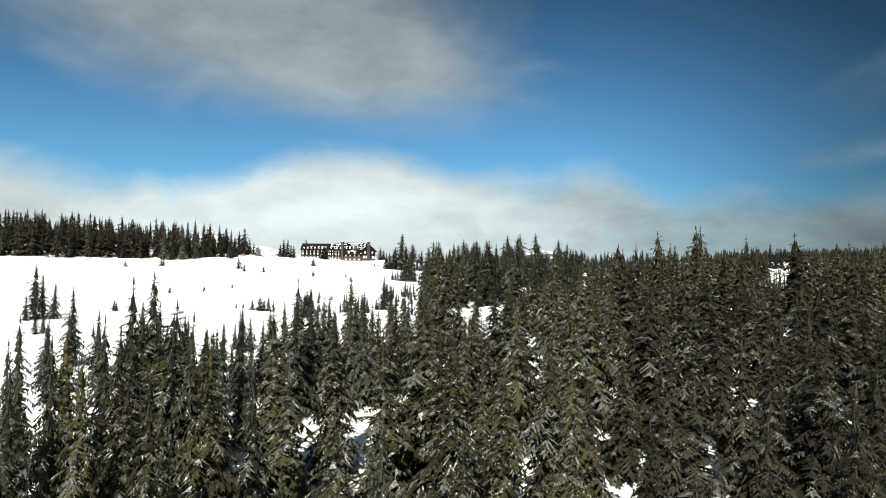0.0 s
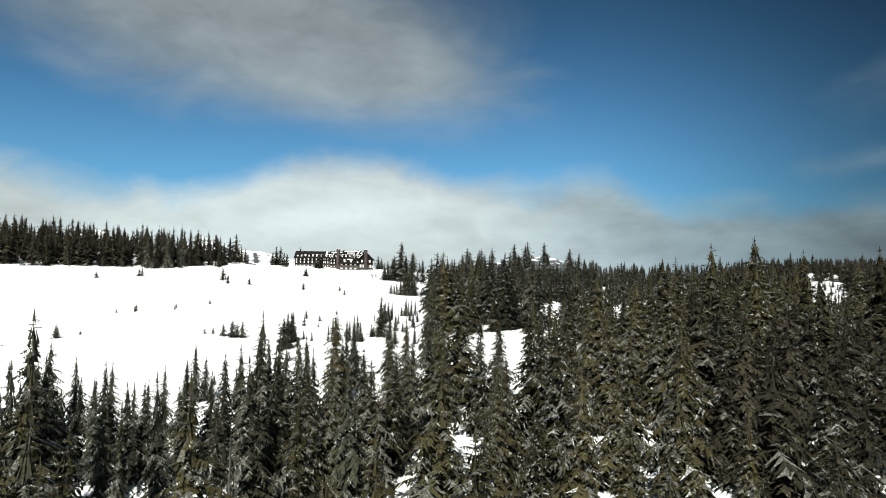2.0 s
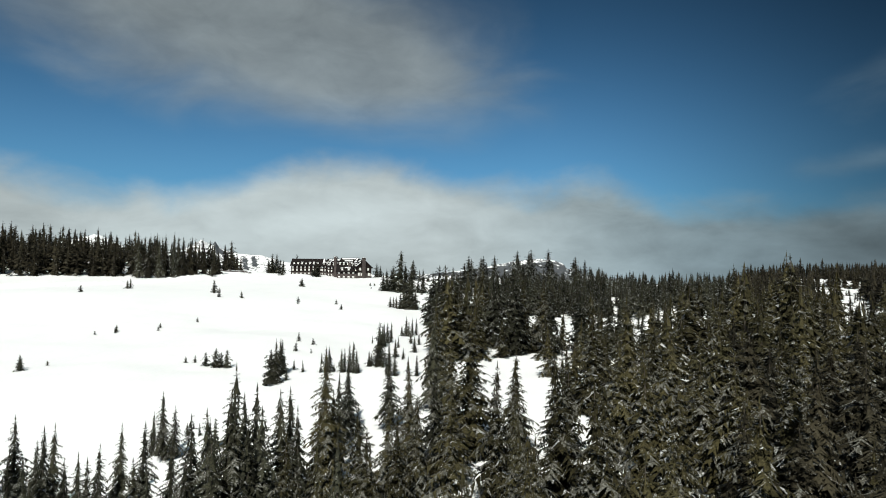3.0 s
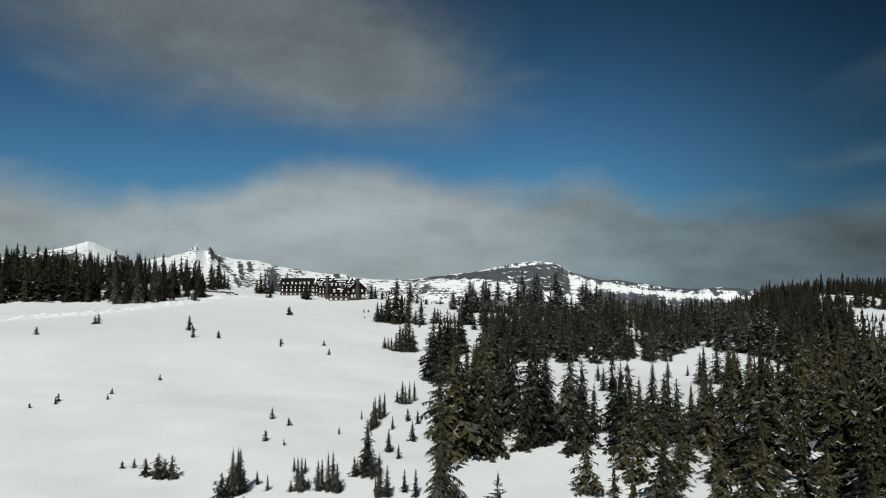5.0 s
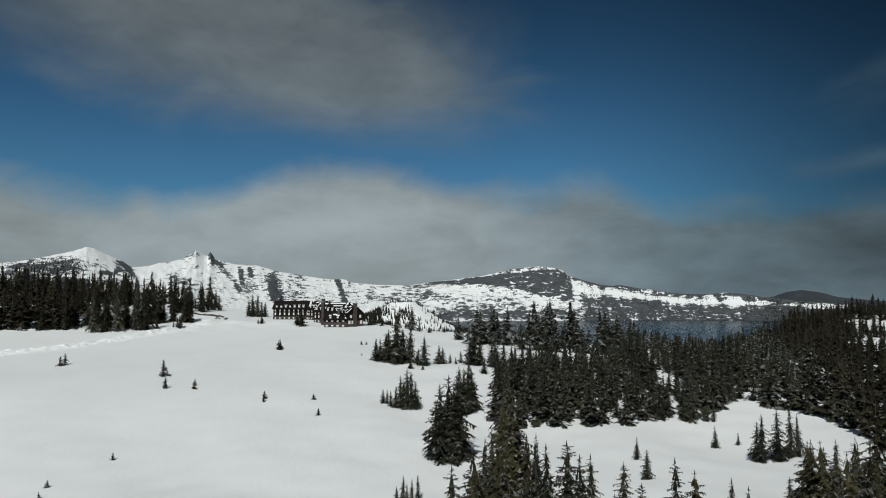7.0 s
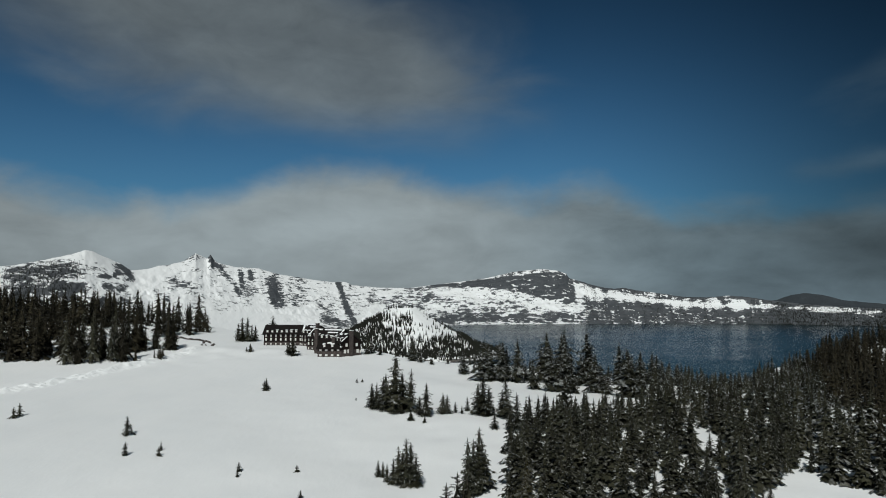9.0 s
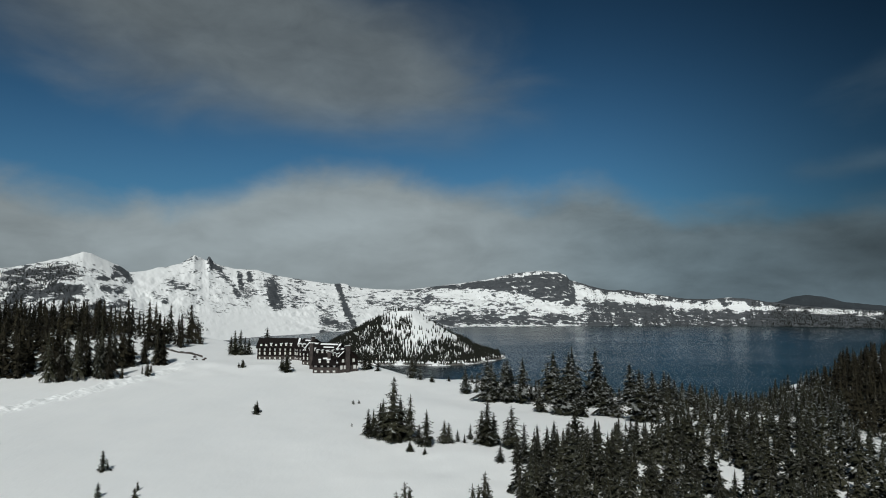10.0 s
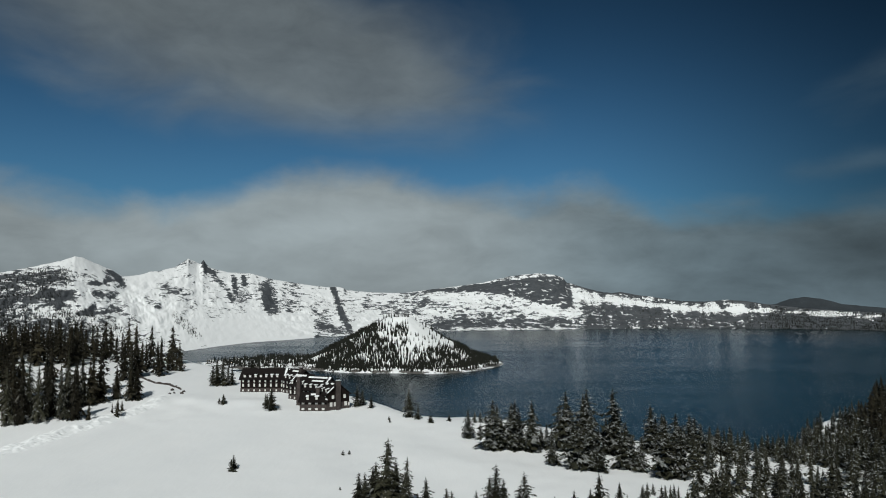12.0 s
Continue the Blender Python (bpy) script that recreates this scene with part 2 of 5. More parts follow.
DUSTED = surface("snow_dusted_needles", ((0.38, (0.016, 0.015, 0.009)), (0.52, (0.070, 0.068, 0.052)), (0.66, (0.33, 0.335, 0.32))), 5.0, 0.75)
BARK = surface("bark", ((0.3, (0.045, 0.036, 0.028)), (0.7, (0.13, 0.11, 0.09))), 3.0, 0.9, 0.5, 0.03, (1, 1, 0.25))
DEADWOOD = surface("grey_deadwood", ((0.3, (0.05, 0.046, 0.042)), (0.7, (0.13, 0.12, 0.11))), 3.0, 0.9, 0.5, 0.02, (1, 1, 0.2))
WATER = make_water()
# the rock tones are lifted and blued, haze of distance put into the colour
CLIFF = make_cliff("snowy_cliff", (0.024, 0.029, 0.035), (0.095, 0.102, 0.112), 0.0)
# bluish distance haze is mixed into the wood's own dark colour
HAZED_WOOD = surface("far_hazed_wood", ((0.35, (0.022, 0.028, 0.034)), (0.6, (0.032, 0.040, 0.048)), (0.72, (0.055, 0.064, 0.072))), 0.02, 0.9)
ISLE = make_cliff("snowy_cinder_slope", (0.05, 0.048, 0.045), (0.12, 0.11, 0.10), -0.03)
SHINGLE = surface("brown_shingle_wall", ((0.3, (0.006, 0.004, 0.0035)), (0.7, (0.018, 0.012, 0.010))), 0.9, 0.85, 0.4, 0.03, (1, 1, 4))
ROOF = surface("dark_shingle_roof", ((0.3, (0.006, 0.005, 0.005)), (0.7, (0.017, 0.013, 0.012))), 0.8, 0.85, 0.4, 0.03, (1, 1, 3))
for shingles in (SHINGLE, ROOF):
    bsdf(shingles).inputs["Specular IOR Level"].default_value = 0.15
STONE = surface("rubble_stone", ((0.3, (0.022, 0.017, 0.016)), (0.55, (0.060, 0.047, 0.043)), (0.75, (0.13, 0.11, 0.10))), 0.9, 0.85, 0.6, 0.08)
TRIM = surface("weathered_white_trim", ((0.3, (0.45, 0.44, 0.41)), (0.7, (0.62, 0.60, 0.57))), 1.2, 0.6)
SHUTTER = surface("white_window_shutter", ((0.3, (0.62, 0.61, 0.58)), (0.7, (0.78, 0.77, 0.74))), 1.5, 0.5)


# ---------------------------------------------------------------- the lie of the land
LAKE = -144.0
SLOPE_Y = (-4000, -100, 60, 90, 150, 200, 270, 330, 400, 450, 500, 550, 600, 650, 900)
SLOPE_Z = (-500, -48, -28, -23.5, -13.5, -10.5, -8.0, -3.5, 2.5, 5.0, 8.0, 12.0, 14.5, 15.5, 20.0)
RIM_X = (-5000, -600, -300, -190, -140, -115, -90, -70, -52, -38, 0, 60, 130, 200, 260, 350, 700, 5000)
RIM_Y = (1500, 900, 760, 690, 632, 610, 590, 566, 545, 534, 512, 488, 478, 520, 590, 640, 600, 100)


def bump(x, y, cx, cy, sx, sy, amp):
    return amp * np.exp(-((x - cx) / sx) ** 2 - ((y - cy) / sy) ** 2)


def wave(x, y, size, seed):
    """Smooth rolling relief from a few crossing sines, about -1 to 1."""
    rng = np.random.RandomState(seed)
    out = 0.0
    for k in range(6):
        a, p = rng.uniform(0, 6.28), rng.uniform(0, 6.28)
        s = size * rng.uniform(0.6, 1.5)
        out = out + np.sin((x * np.cos(a) + y * np.sin(a)) * 6.28 / s + p + 0.8 * np.sin((x * np.sin(a) - y * np.cos(a)) * 4.1 / s))
    return out / 4.0


def rim_line(x):
    return np.interp(x, RIM_X, RIM_Y) + 6 * np.sin(x / 23.0) + 3 * np.sin(x / 9.0 + 1)


def bank_x(y):
    return np.interp(y, (330, 400, 436, 463, 498, 514, 545, 575, 600), (-262, -224, -202, -190, -179, -173, -166, -168, -176))


def ground_z(x, y):
    """Height of the snow-covered ground."""
    x, y = np.asarray(x, float), np.asarray(y, float)
    z = sum(np.interp(y + d, SLOPE_Y, SLOPE_Z) for d in (-24, -12, 0, 12, 24)) / 5
    z = z + bump(x, y, -170, 320, 90, 60, 5.0) + bump(x, y, 66, 300, 45, 40, -2.5)
    z = z + bump(x, y, -280, 670, 90, 100, 5.0) + bump(x, y, -410, 610, 110, 120, 13.0)
    z = z + bump(x, y, 160, 492, 48, 60, -7.0) + bump(x, y, 235, 420, 90, 120, -1.0) + bump(x, y, 420, 500, 160, 160, 3.0) + bump(x, y, 75, 490, 75, 60, -4.0)
    z = z + bump(x, y, -640, 660, 160, 240, 20.0)
    near = np.clip(1 - np.hypot(x, y - 300) / 1500, 0, 1)
    open_field = np.clip((-x - 20) / 60, 0, 1) * np.clip((y - 250) / 80, 0, 1)
    z = z + (0.9 - 0.6 * open_field) * near * wave(x, y, 60, 3) + (0.28 - 0.2 * open_field) * near * wave(x, y, 17, 4)
    # a rough bank of ploughed snow along the foot of the wooded knoll
    bank = bank_x(y)
    w = np.clip((y - 330) / 40, 0, 1) * np.clip((590 - y) / 20, 0, 1)
    z = z + w * np.exp(-((x - bank) / 4.5) ** 2) * (1.4 + 1.1 * wave(x, y, 10, 8)) + w * np.exp(-((x - bank + 10) / 6.0) ** 2) * (-0.9 + 0.5 * wave(x, y, 6, 9))
    # mounds of cleared snow before the lodge
    z = z + 0.55 * np.clip(1 - np.hypot((x + 155) / 42, (y - 532) / 40), 0, 0.5) * 2 * wave(x, y, 15, 12)
    z = z + bump(x, y, -118, 548, 16, 9, 1.6) + bump(x, y, -150, 556, 14, 10, 1.4) + bump(x, y, -100, 533, 10, 8, 1.0)
    # beyond the rim the ground falls to the lake
    d = np.maximum(y - rim_line(x), 0)
    fall = 0.012 * d * d * np.exp(-d / 40.0) + 0.62 * np.maximum(d - 18, 0)
    return np.maximum(z - fall, LAKE - 60)


# ---------------------------------------------------------------- mesh helpers
def mesh_object(name, verts, faces, mats, parent=None, label="", face_mats=None, smooth=False):
    me = bpy.data.meshes.new(name)
    me.from_pydata(verts, [], faces)
    for m in mats if isinstance(mats, (list, tuple)) else [mats]:
        me.materials.append(m)
    if face_mats is not None:
        me.polygons.foreach_set("material_index", np.asarray(face_mats, np.int32))
    if smooth:
        me.polygons.foreach_set("use_smooth", np.ones(len(me.polygons), bool))
    me.update()
    ob = new(name, me)
    if parent is not None:
        ob.parent = parent
    return tagged(ob, label) if label else ob


def part(name, bm, mat, parent, label=""):
    me = bpy.data.meshes.new(name)
    bm.normal_update()
    bm.to_mesh(me)
    bm.free()
    me.materials.append(mat)
    ob = new(name, me)
    ob.parent = parent
    return tagged(ob, label) if label else ob


def add_box(bm, lo, hi, m=None):
    r = bmesh.ops.create_cube(bm, size=1.0)
    lo, hi = Vector(lo), Vector(hi)
    for v in r["verts"]:
        v.co = Vector([(lo[i] + hi[i]) / 2 + v.co[i] * (hi[i] - lo[i]) for i in range(3)])
        if m is not None:
            v.co = m @ v.co
    return r["verts"]


def box_bm(lo, hi, m=None, bevel=0.0):
    bm = bmesh.new()
    add_box(bm, lo, hi, m)
    if bevel:
        bmesh.ops.bevel(bm, geom=list(bm.edges), offset=bevel, segments=1, affect="EDGES")
    return bm


def prism_bm(outline, y0, y1, m=None):
    """A prism with its outline in x and z, from y0 to y1."""
    bm = bmesh.new()
    a = [bm.verts.new((x, y0, z)) for x, z in outline]
    b = [bm.verts.new((x, y1, z)) for x, z in outline]
    bm.faces.new(a[::-1])
    bm.faces.new(b)
    n = len(outline)
    for i in range(n):
        bm.faces.new((a[i], a[(i + 1) % n], b[(i + 1) % n], b[i]))
    bmesh.ops.recalc_face_normals(bm, faces=list(bm.faces))
    if m is not None:
        bm.transform(m)
    return bm


def grid_faces(nu, nv):
    i = np.arange(nu - 1)[:, None] * nv + np.arange(nv - 1)[None]
    return np.stack([i, i + nv, i + nv + 1, i + 1], -1).reshape(-1, 4)


def grid_object(name, pts, mat, smooth=True):
    nu, nv = pts.shape[:2]
    return mesh_object(name, pts.reshape(-1, 3).tolist(), grid_faces(nu, nv).tolist(), mat, smooth=smooth)


def fractal(x, y, size, seed, octaves=5, ridged=False):
    out, amp, tot = 0.0, 1.0, 0.0
    for k in range(octaves):
        w = wave(x + 13.7 * k, y - 7.3 * k, size, seed + 17 * k)
        out = out + amp * (1 - 2 * np.abs(w) if ridged else w)
        tot += amp
        size, amp = size * 0.47, amp * 0.55
    return out / tot


# ---------------------------------------------------------------- ground, lake, crater walls
def spread(lo, hi, fine_lo, fine_hi, step, grow=1.13):
    """Coordinates at an even step in the middle, growing outward to lo and hi."""
    mid = list(np.arange(fine_lo, fine_hi + step, step))
    s = step
    while mid[-1] < hi:
        s *= grow
        mid.append(mid[-1] + s)
    s = step
    while mid[0] > lo:
        s *= grow
        mid.insert(0, mid[0] - s)
    return np.array(mid)


gx, gy = np.meshgrid(spread(-5200, 5200, -300, 280, 3.1), spread(-5200, 2000, 40, 680, 3.1), indexing="ij")
ground = grid_object("ground", np.stack([gx, gy, ground_z(gx, gy)], -1), SNOW)
tagged(ground, "snow-covered mountainside rolling up to the rim", "ground", kind="structure")

wx, wy = np.meshgrid(np.linspace(-6500, 6500, 40), np.linspace(480, 6500, 30), indexing="ij")
lake = grid_object("water", np.stack([wx, wy, 0 * wx + LAKE], -1), WATER)
tagged(lake, "deep blue lake with faintly rippled water", "lake", kind="structure")

EYE_X, EYE_Y, EYE_Z = -9.4, 180.0, 69.2
# the skyline and the shore, as azimuth and elevation from above the lodge, degrees
TOP_AZ = (-60, -46, -33.25, -30.98, -29.47, -28.64, -28.13, -27.15, -26.23, -25.45, -24.95, -24.28, -23.5, -22.86, -21.77, -20.84, -20.26, -19.96, -19.72, -19.46, -19.16, -17.88, -15.98, -14.39, -12.16, -10.03, -9.11, -8.75, -8.51, -6.34, -3.88, -1.68, 0.19, 2.63, 5.06, 7.23, 8.65, 9.33, 9.56, 11.93, 13.08, 13.79, 15.36, 18.45, 20.19, 21.65, 23.12, 24.32, 26.28, 28.75, 32.0, 44, 60)
TOP_EL = (0.1, 0.2, 1.56, 2.08, 2.51, 2.82, 2.71, 2.26, 1.86, 1.35, 1.4, 1.49, 1.76, 1.8, 2.12, 2.79, 2.53, 2.36, 2.72, 2.32, 2.06, 1.75, 1.63, 1.18, 0.82, 0.54, 0.58, 0.49, 0.3, 0.11, 0.05, 0.33, 0.55, 0.87, 1.42, 1.64, 1.49, 1.25, 0.88, 0.18, -0.01, 0.08, -0.19, -0.64, -0.69, -0.55, -0.64, -0.85, -1.09, -1.28, -1.45, -1.5, -1.5)
SHORE_AZ = (-60, -46.6, -33, -26, -20.8, -17.9, -16.2, -12.7, -7.3, 0.2, 4.8, 9.4, 18.2, 22.2, 26, 32, 42, 60)
SHORE_EL = (-6.6, -6.25, -5.5, -4.94, -4.46, -4.11, -3.93, -3.73, -3.4, -3.12, -3.03, -2.97, -2.8, -2.75, -2.72, -2.7, -2.7, -2.7)
# crags, gullies and woods on the walls: from azimuth, elevation to azimuth, elevation, half width, share
CRAGS_WEST = [(-30.5, 0.18, -28.7, -0.07, 0.33, 0.34), (-27.4, 0.84, -26.6, 0.92, 0.17, 0.22), (-27.3, 0.09, -26.9, 0.00, 0.21, 0.25), (-26.6, 1.77, -26.4, 1.14, 0.21, 0.25), (-26.1, 1.65, -25.3, 0.59, 0.19, 0.28), (-23.9, -0.22, -22.8, -1.01, 0.29, 0.30), (-19.7, 2.63, -19.5, 1.83, 0.17, 0.30), (-19.3, 1.92, -17.9, 0.41, 0.23, 0.24), (-17.4, 1.40, -17.3, 0.28, 0.21, 0.28), (-16.7, 1.40, -16.6, 0.82, 0.19, 0.28), (-17.8, 0.06, -17.5, -0.39, 0.21, 0.28), (-15.0, 0.59, -14.3, -1.54, 0.50, 0.26)]
CRAGS_NORTH = [(-9.6, 0.49, -8.9, -1.59, 0.23, 0.30), (-8.9, -1.59, -8.0, -3.30, 0.25, 0.32), (-10.9, -2.49, -8.6, -3.20, 0.33, 0.22), (-10.9, -3.49, -9.8, -3.73, 0.17, 0.30), (-11.8, -1.11, -10.0, -1.81, 0.33, 0.10), (-15.8, -0.63, -12.7, -1.10, 0.58, 0.09), (-6.8, -0.91, -4.5, -1.15, 0.42, 0.10), (-3.6, -0.23, -0.3, -1.17, 0.50, 0.10), (-26.1, -0.34, -25.0, -0.81, 0.25, 0.20), (-28.3, -1.40, -26.2, -1.30, 0.12, 0.22), (-22.2, 0.72, -20.7, -0.81, 0.58, 0.08)]
CRAGS_SCATTERED = [(-33.2, 0.89, -29.6, 1.24, 0.62, 0.26), (-33.2, -0.29, -29.7, -0.31, 0.58, 0.22), (-33.1, -1.66, -28.2, -3.00, 1.00, 0.20), (-29.4, -0.72, -26.0, -1.60, 0.42, 0.10), (-21.2, 2.35, -20.5, 0.94, 0.38, 0.12), (-23.4, 0.94, -20.9, 0.07, 0.33, 0.08), (-26.0, -0.97, -24.7, -1.62, 0.29, 0.14)]
SNOWFIELDS = [(-18.8, -3.03, -12.7, -2.92, 1.08, -0.30), (-24.7, -0.13, -20.8, -3.42, 0.83, -0.30), (-28.4, 2.49, -26.9, 1.93, 0.42, -0.28), (-24.6, 1.27, -20.5, 0.94, 0.50, -0.14), (-17.1, -2.18, -11.8, -2.48, 0.67, -0.22), (-8.2, -3.20, -6.3, -1.84, 0.42, -0.12), (-22.2, 1.81, -20.3, 2.05, 0.38, -0.12)]
WOODS_WEST = [(-33.2, 0.89, -29.4, 1.24, 0.62, 1.00), (-33.2, -0.09, -30.1, 0.10, 0.50, 0.90), (-33.2, -1.47, -29.0, -2.77, 1.08, 1.00), (-29.7, -0.92, -26.4, -3.26, 0.42, 0.90), (-27.9, -1.36, -26.0, -3.28, 0.38, 0.80), (-26.4, -2.01, -24.8, -3.23, 0.33, 0.80), (-21.7, -1.67, -20.2, -3.09, 0.33, 0.80), (-31.2, 1.71, -28.7, 1.33, 0.38, 0.45)]


def along(A, E, rows, wobble):
    """Sum of soft strokes, 1 on their lines, with uneven edges."""
    out = 0.0
    for a0, e0, a1, e1, w, k in rows:
        ca = math.cos(radians((a0 + a1) / 2))
        dx, dy = (a1 - a0) * ca, e1 - e0
        px, py = (A - a0) * ca, E - e0
        t = np.clip((px * dx + py * dy) / (dx * dx + dy * dy + 1e-6), 0, 1)
        d = np.hypot(px - t * dx, py - t * dy) / w
        out = out + k * np.exp(-np.clip(d * (1 + 0.5 * wobble), 0, 9) ** 4)
    return out


def build_walls():
    az = np.r_[np.linspace(-60, -36, 60, endpoint=False), np.linspace(-36, 35, 1240, endpoint=False), np.linspace(35, 60, 60)]
    s = np.r_[np.linspace(0, 1, 104), 1.02, 1.1]
    A, Sg = np.meshgrid(az, s, indexing="ij")
    d0 = (EYE_Z - LAKE) / np.tan(np.radians(-np.interp(az, SHORE_AZ, SHORE_EL)))
    dt = np.minimum(1.75 * d0, np.interp(az, (15, 24), (4860, 4800)))
    depth = dt - d0
    top = EYE_Z + dt * np.tan(np.radians(np.interp(az, TOP_AZ, TOP_EL)))
    u = Sg.clip(0, 1)
    kernel = np.hanning(121) / np.hanning(121).sum()
    ridge = np.convolve(np.pad(top, 60, "edge"), kernel, "valid")     # the broad form, without its peaks and notches
    height = (ridge - LAKE + 6)[:, None] + (top - ridge)[:, None] * u ** 5
    arc = A * 72.0                                       # metres along the wall, near enough
    west = np.clip((-14 - A) / 6, 0, 1)
    bowl = np.exp(-((A + 17.5) / 5.0) ** 2) * np.exp(-((u - 0.25) / 0.4) ** 2)
    rough = 1 - 0.85 * bowl
    gully = rough * fractal(arc + 260 * u, 420 * u, 330, 5, 5, True)
    crag = fractal(arc, 300 * u, 90, 9, 4)
    inner = np.sin(np.pi * u) ** 0.7
    shape = 0.50 * u ** 1.15 + 0.50 * u ** 1.8 + 0.02 * crag * inner * rough
    D = d0[:, None] + depth[:, None] * (Sg + 0.055 * gully * inner * (1 - 0.5 * u))
    terrace = 0.012 * np.sin(u * 46 + 3 * crag) * inner * rough
    Z = LAKE - 6 + height * (shape + terrace).clip(0, 1.0)
    Z = np.where(Sg > 1, top[:, None] - (Sg - 1) * 0.7 * depth[:, None], Z)
    Z = Z + 5.0 * rough * fractal(arc, 700 * u, 150, 31, 6, True) * inner
    Z = Z + np.where(Sg >= 1, 3.0 * fractal(arc, 0 * arc, 55, 41, 5), 0)
    a = np.radians(A)
    pts = np.stack([EYE_X + D * np.sin(a), EYE_Y + D * np.cos(a), Z], -1)
    ob = grid_object("mountain_rim", pts, CLIFF)
    # how much of each stretch is bare rock
    E = np.degrees(np.arctan((Z - EYE_Z) / D))
    zs = ((Z - LAKE) / (top - LAKE)[:, None]).clip(0, 1)
    wob = fractal(arc, 900 * u, 60, 44, 3)
    bare = 0.63 + 0.13 * fractal(arc, 260 * u, 240, 61, 4) - 0.025 * west
    bare = bare + 0.03 * np.clip((A + 16) / 3, 0, 1) * np.clip((zs - 0.3) / 0.2, 0, 1) * np.clip((1 - A) / 4, 0, 1)
    bare = bare + along(A, E, CRAGS_SCATTERED, wob) + along(A, E, CRAGS_WEST, wob) * (1.0 + 0.5 * crag) + along(A, E, CRAGS_NORTH, wob) * (1.0 + 0.5 * crag) + along(A, E, SNOWFIELDS, wob)
    # the great dark cliff, with a thin cap of snow
    low_edge = np.interp(A, (-3, 0, 4.5, 7, 9.6, 10.3), (0.2, 0.12, 0.0, -0.7, -1.3, -1.0)) + 0.14 * wob
    high_edge = np.interp(A, (-3, 0.2, 4.5, 7.2, 8.6, 9.8), (0.25, 0.52, 1.06, 1.36, 1.36, 1.0))
    rock_head = np.clip((A + 2.8) / 1.0, 0, 1) * np.clip((10.1 - A) / 0.25, 0, 1) * np.clip((E - low_edge) / 0.08, 0, 1) * np.clip((high_edge - E) / 0.05, 0, 1)
    rock_head = rock_head * np.clip((9.75 + 0.35 * (1.2 - E) - A) / 0.2, 0, 1)
    ledges = np.clip(wave(arc + 400 * u, 1800 * u, 110, 64), 0, 1) * np.clip((A - 2) / 3, 0, 1)
    bare = bare + (0.31 - 0.34 * ledges) * rock_head
    # below it snow on broken ledges, and beyond it runnels of snow between dark ribs
    mid = np.clip((A + 5) / 4, 0, 1) * np.clip((11 - A) / 1.5, 0, 1) * (1 - rock_head)
    bare = bare + mid * (0.06 + 0.20 * np.exp(-((E + 2.45) / 0.45) ** 2) - 0.10 * np.exp(-((E - low_edge + 0.45) / 0.4) ** 2))
    east = np.clip((A - 10) / 1.5, 0, 1)
    streak = 0.55 * fractal(arc + 120 * u, 50 * u, 60, 67, 4) + 0.55 * fractal(arc + 30 * u, 24 * u, 38, 69, 3) + 0.6 * fractal(arc - 90 * u, 80 * u, 150, 68, 3)
    band = np.interp(A, (10, 13, 18, 24, 32), (-0.5, -0.55, -1.15, -1.35, -1.72))
    bare = bare + east * (0.165 - 0.26 * np.exp(-((E - band) / 0.22) ** 2) + 0.22 * streak + 0.10 * np.clip((band - 0.3 - E) / 0.3, 0, 1))
    bare = bare - 0.30 * np.exp(-((A - 11.0) / 1.1) ** 2) * np.exp(-((E + 0.1) / 0.35) ** 2)          # snow apron beside the cliff
    bare = bare + east * 0.34 * np.clip((zs - 0.945) / 0.02, 0, 1) * (wave(arc, 0 * arc, 260, 66) > -0.5)      # dark woods along the crest
    # the far end's extra rock share stands in for cloud shade over it
    bare = bare + np.clip((A - 23.5) / 1.5, 0, 1) * 0.18 - 0.40 * np.exp(-((A - 28.6) / 1.0) ** 2) * np.exp(-((E + 1.55) / 0.22) ** 2)
    at = ob.data.attributes.new("bare", "FLOAT", "POINT")
    at.data.foreach_set("value", bare.clip(0, 1).ravel().astype(np.float32))
    tagged(ob, "snowy crater walls with dark cliffs and wooded slopes round the lake", "mountains", kind="structure")
    wood = along(A, E, WOODS_WEST, wob) * (0.25 + 0.75 * (wob > -0.25)) + east * 0.22 * (streak > 0.05) + 0.3 * np.clip((A - 23.5) / 2, 0, 1)
    return A, u, pts, wood


WALL_A, WALL_U, WALL_P, WALL_WOOD = build_walls()


def build_far_mountain():
    """A broad dark wooded volcano behind the rim, haze painted into its colour."""
    az = np.linspace(19, 42, 160)
    s = np.linspace(0, 1, 24)
    A, S = np.meshgrid(az, s, indexing="ij")
    el = np.interp(az, (19, 22.3, 24.3, 25.1, 26.1, 27.0, 28.2, 29.5, 32, 36, 42), (-1.6, -1.15, -0.98, -0.84, -0.48, -0.33, -0.48, -0.86, -1.10, -1.25, -1.5))
    D = 4815 + 95 * S
    Z = EYE_Z + D * np.tan(np.radians(el))[:, None] - 170 * (1 - S) ** 1.4 + 2.2 * fractal(A * 80, 300 * S, 70, 51, 4)
    a = np.radians(A)
    ob = grid_object("far_mountain", np.stack([EYE_X + D * np.sin(a), EYE_Y + D * np.cos(a), Z], -1), HAZED_WOOD)
    tagged(ob, "dark wooded volcano far behind the lake under low cloud", "mountains", kind="structure")


build_far_mountain()

ISLE_X, ISLE_Y = EYE_X + 2180 * math.sin(radians(-4.1)), EYE_Y + 2180 * math.cos(radians(-4.1))


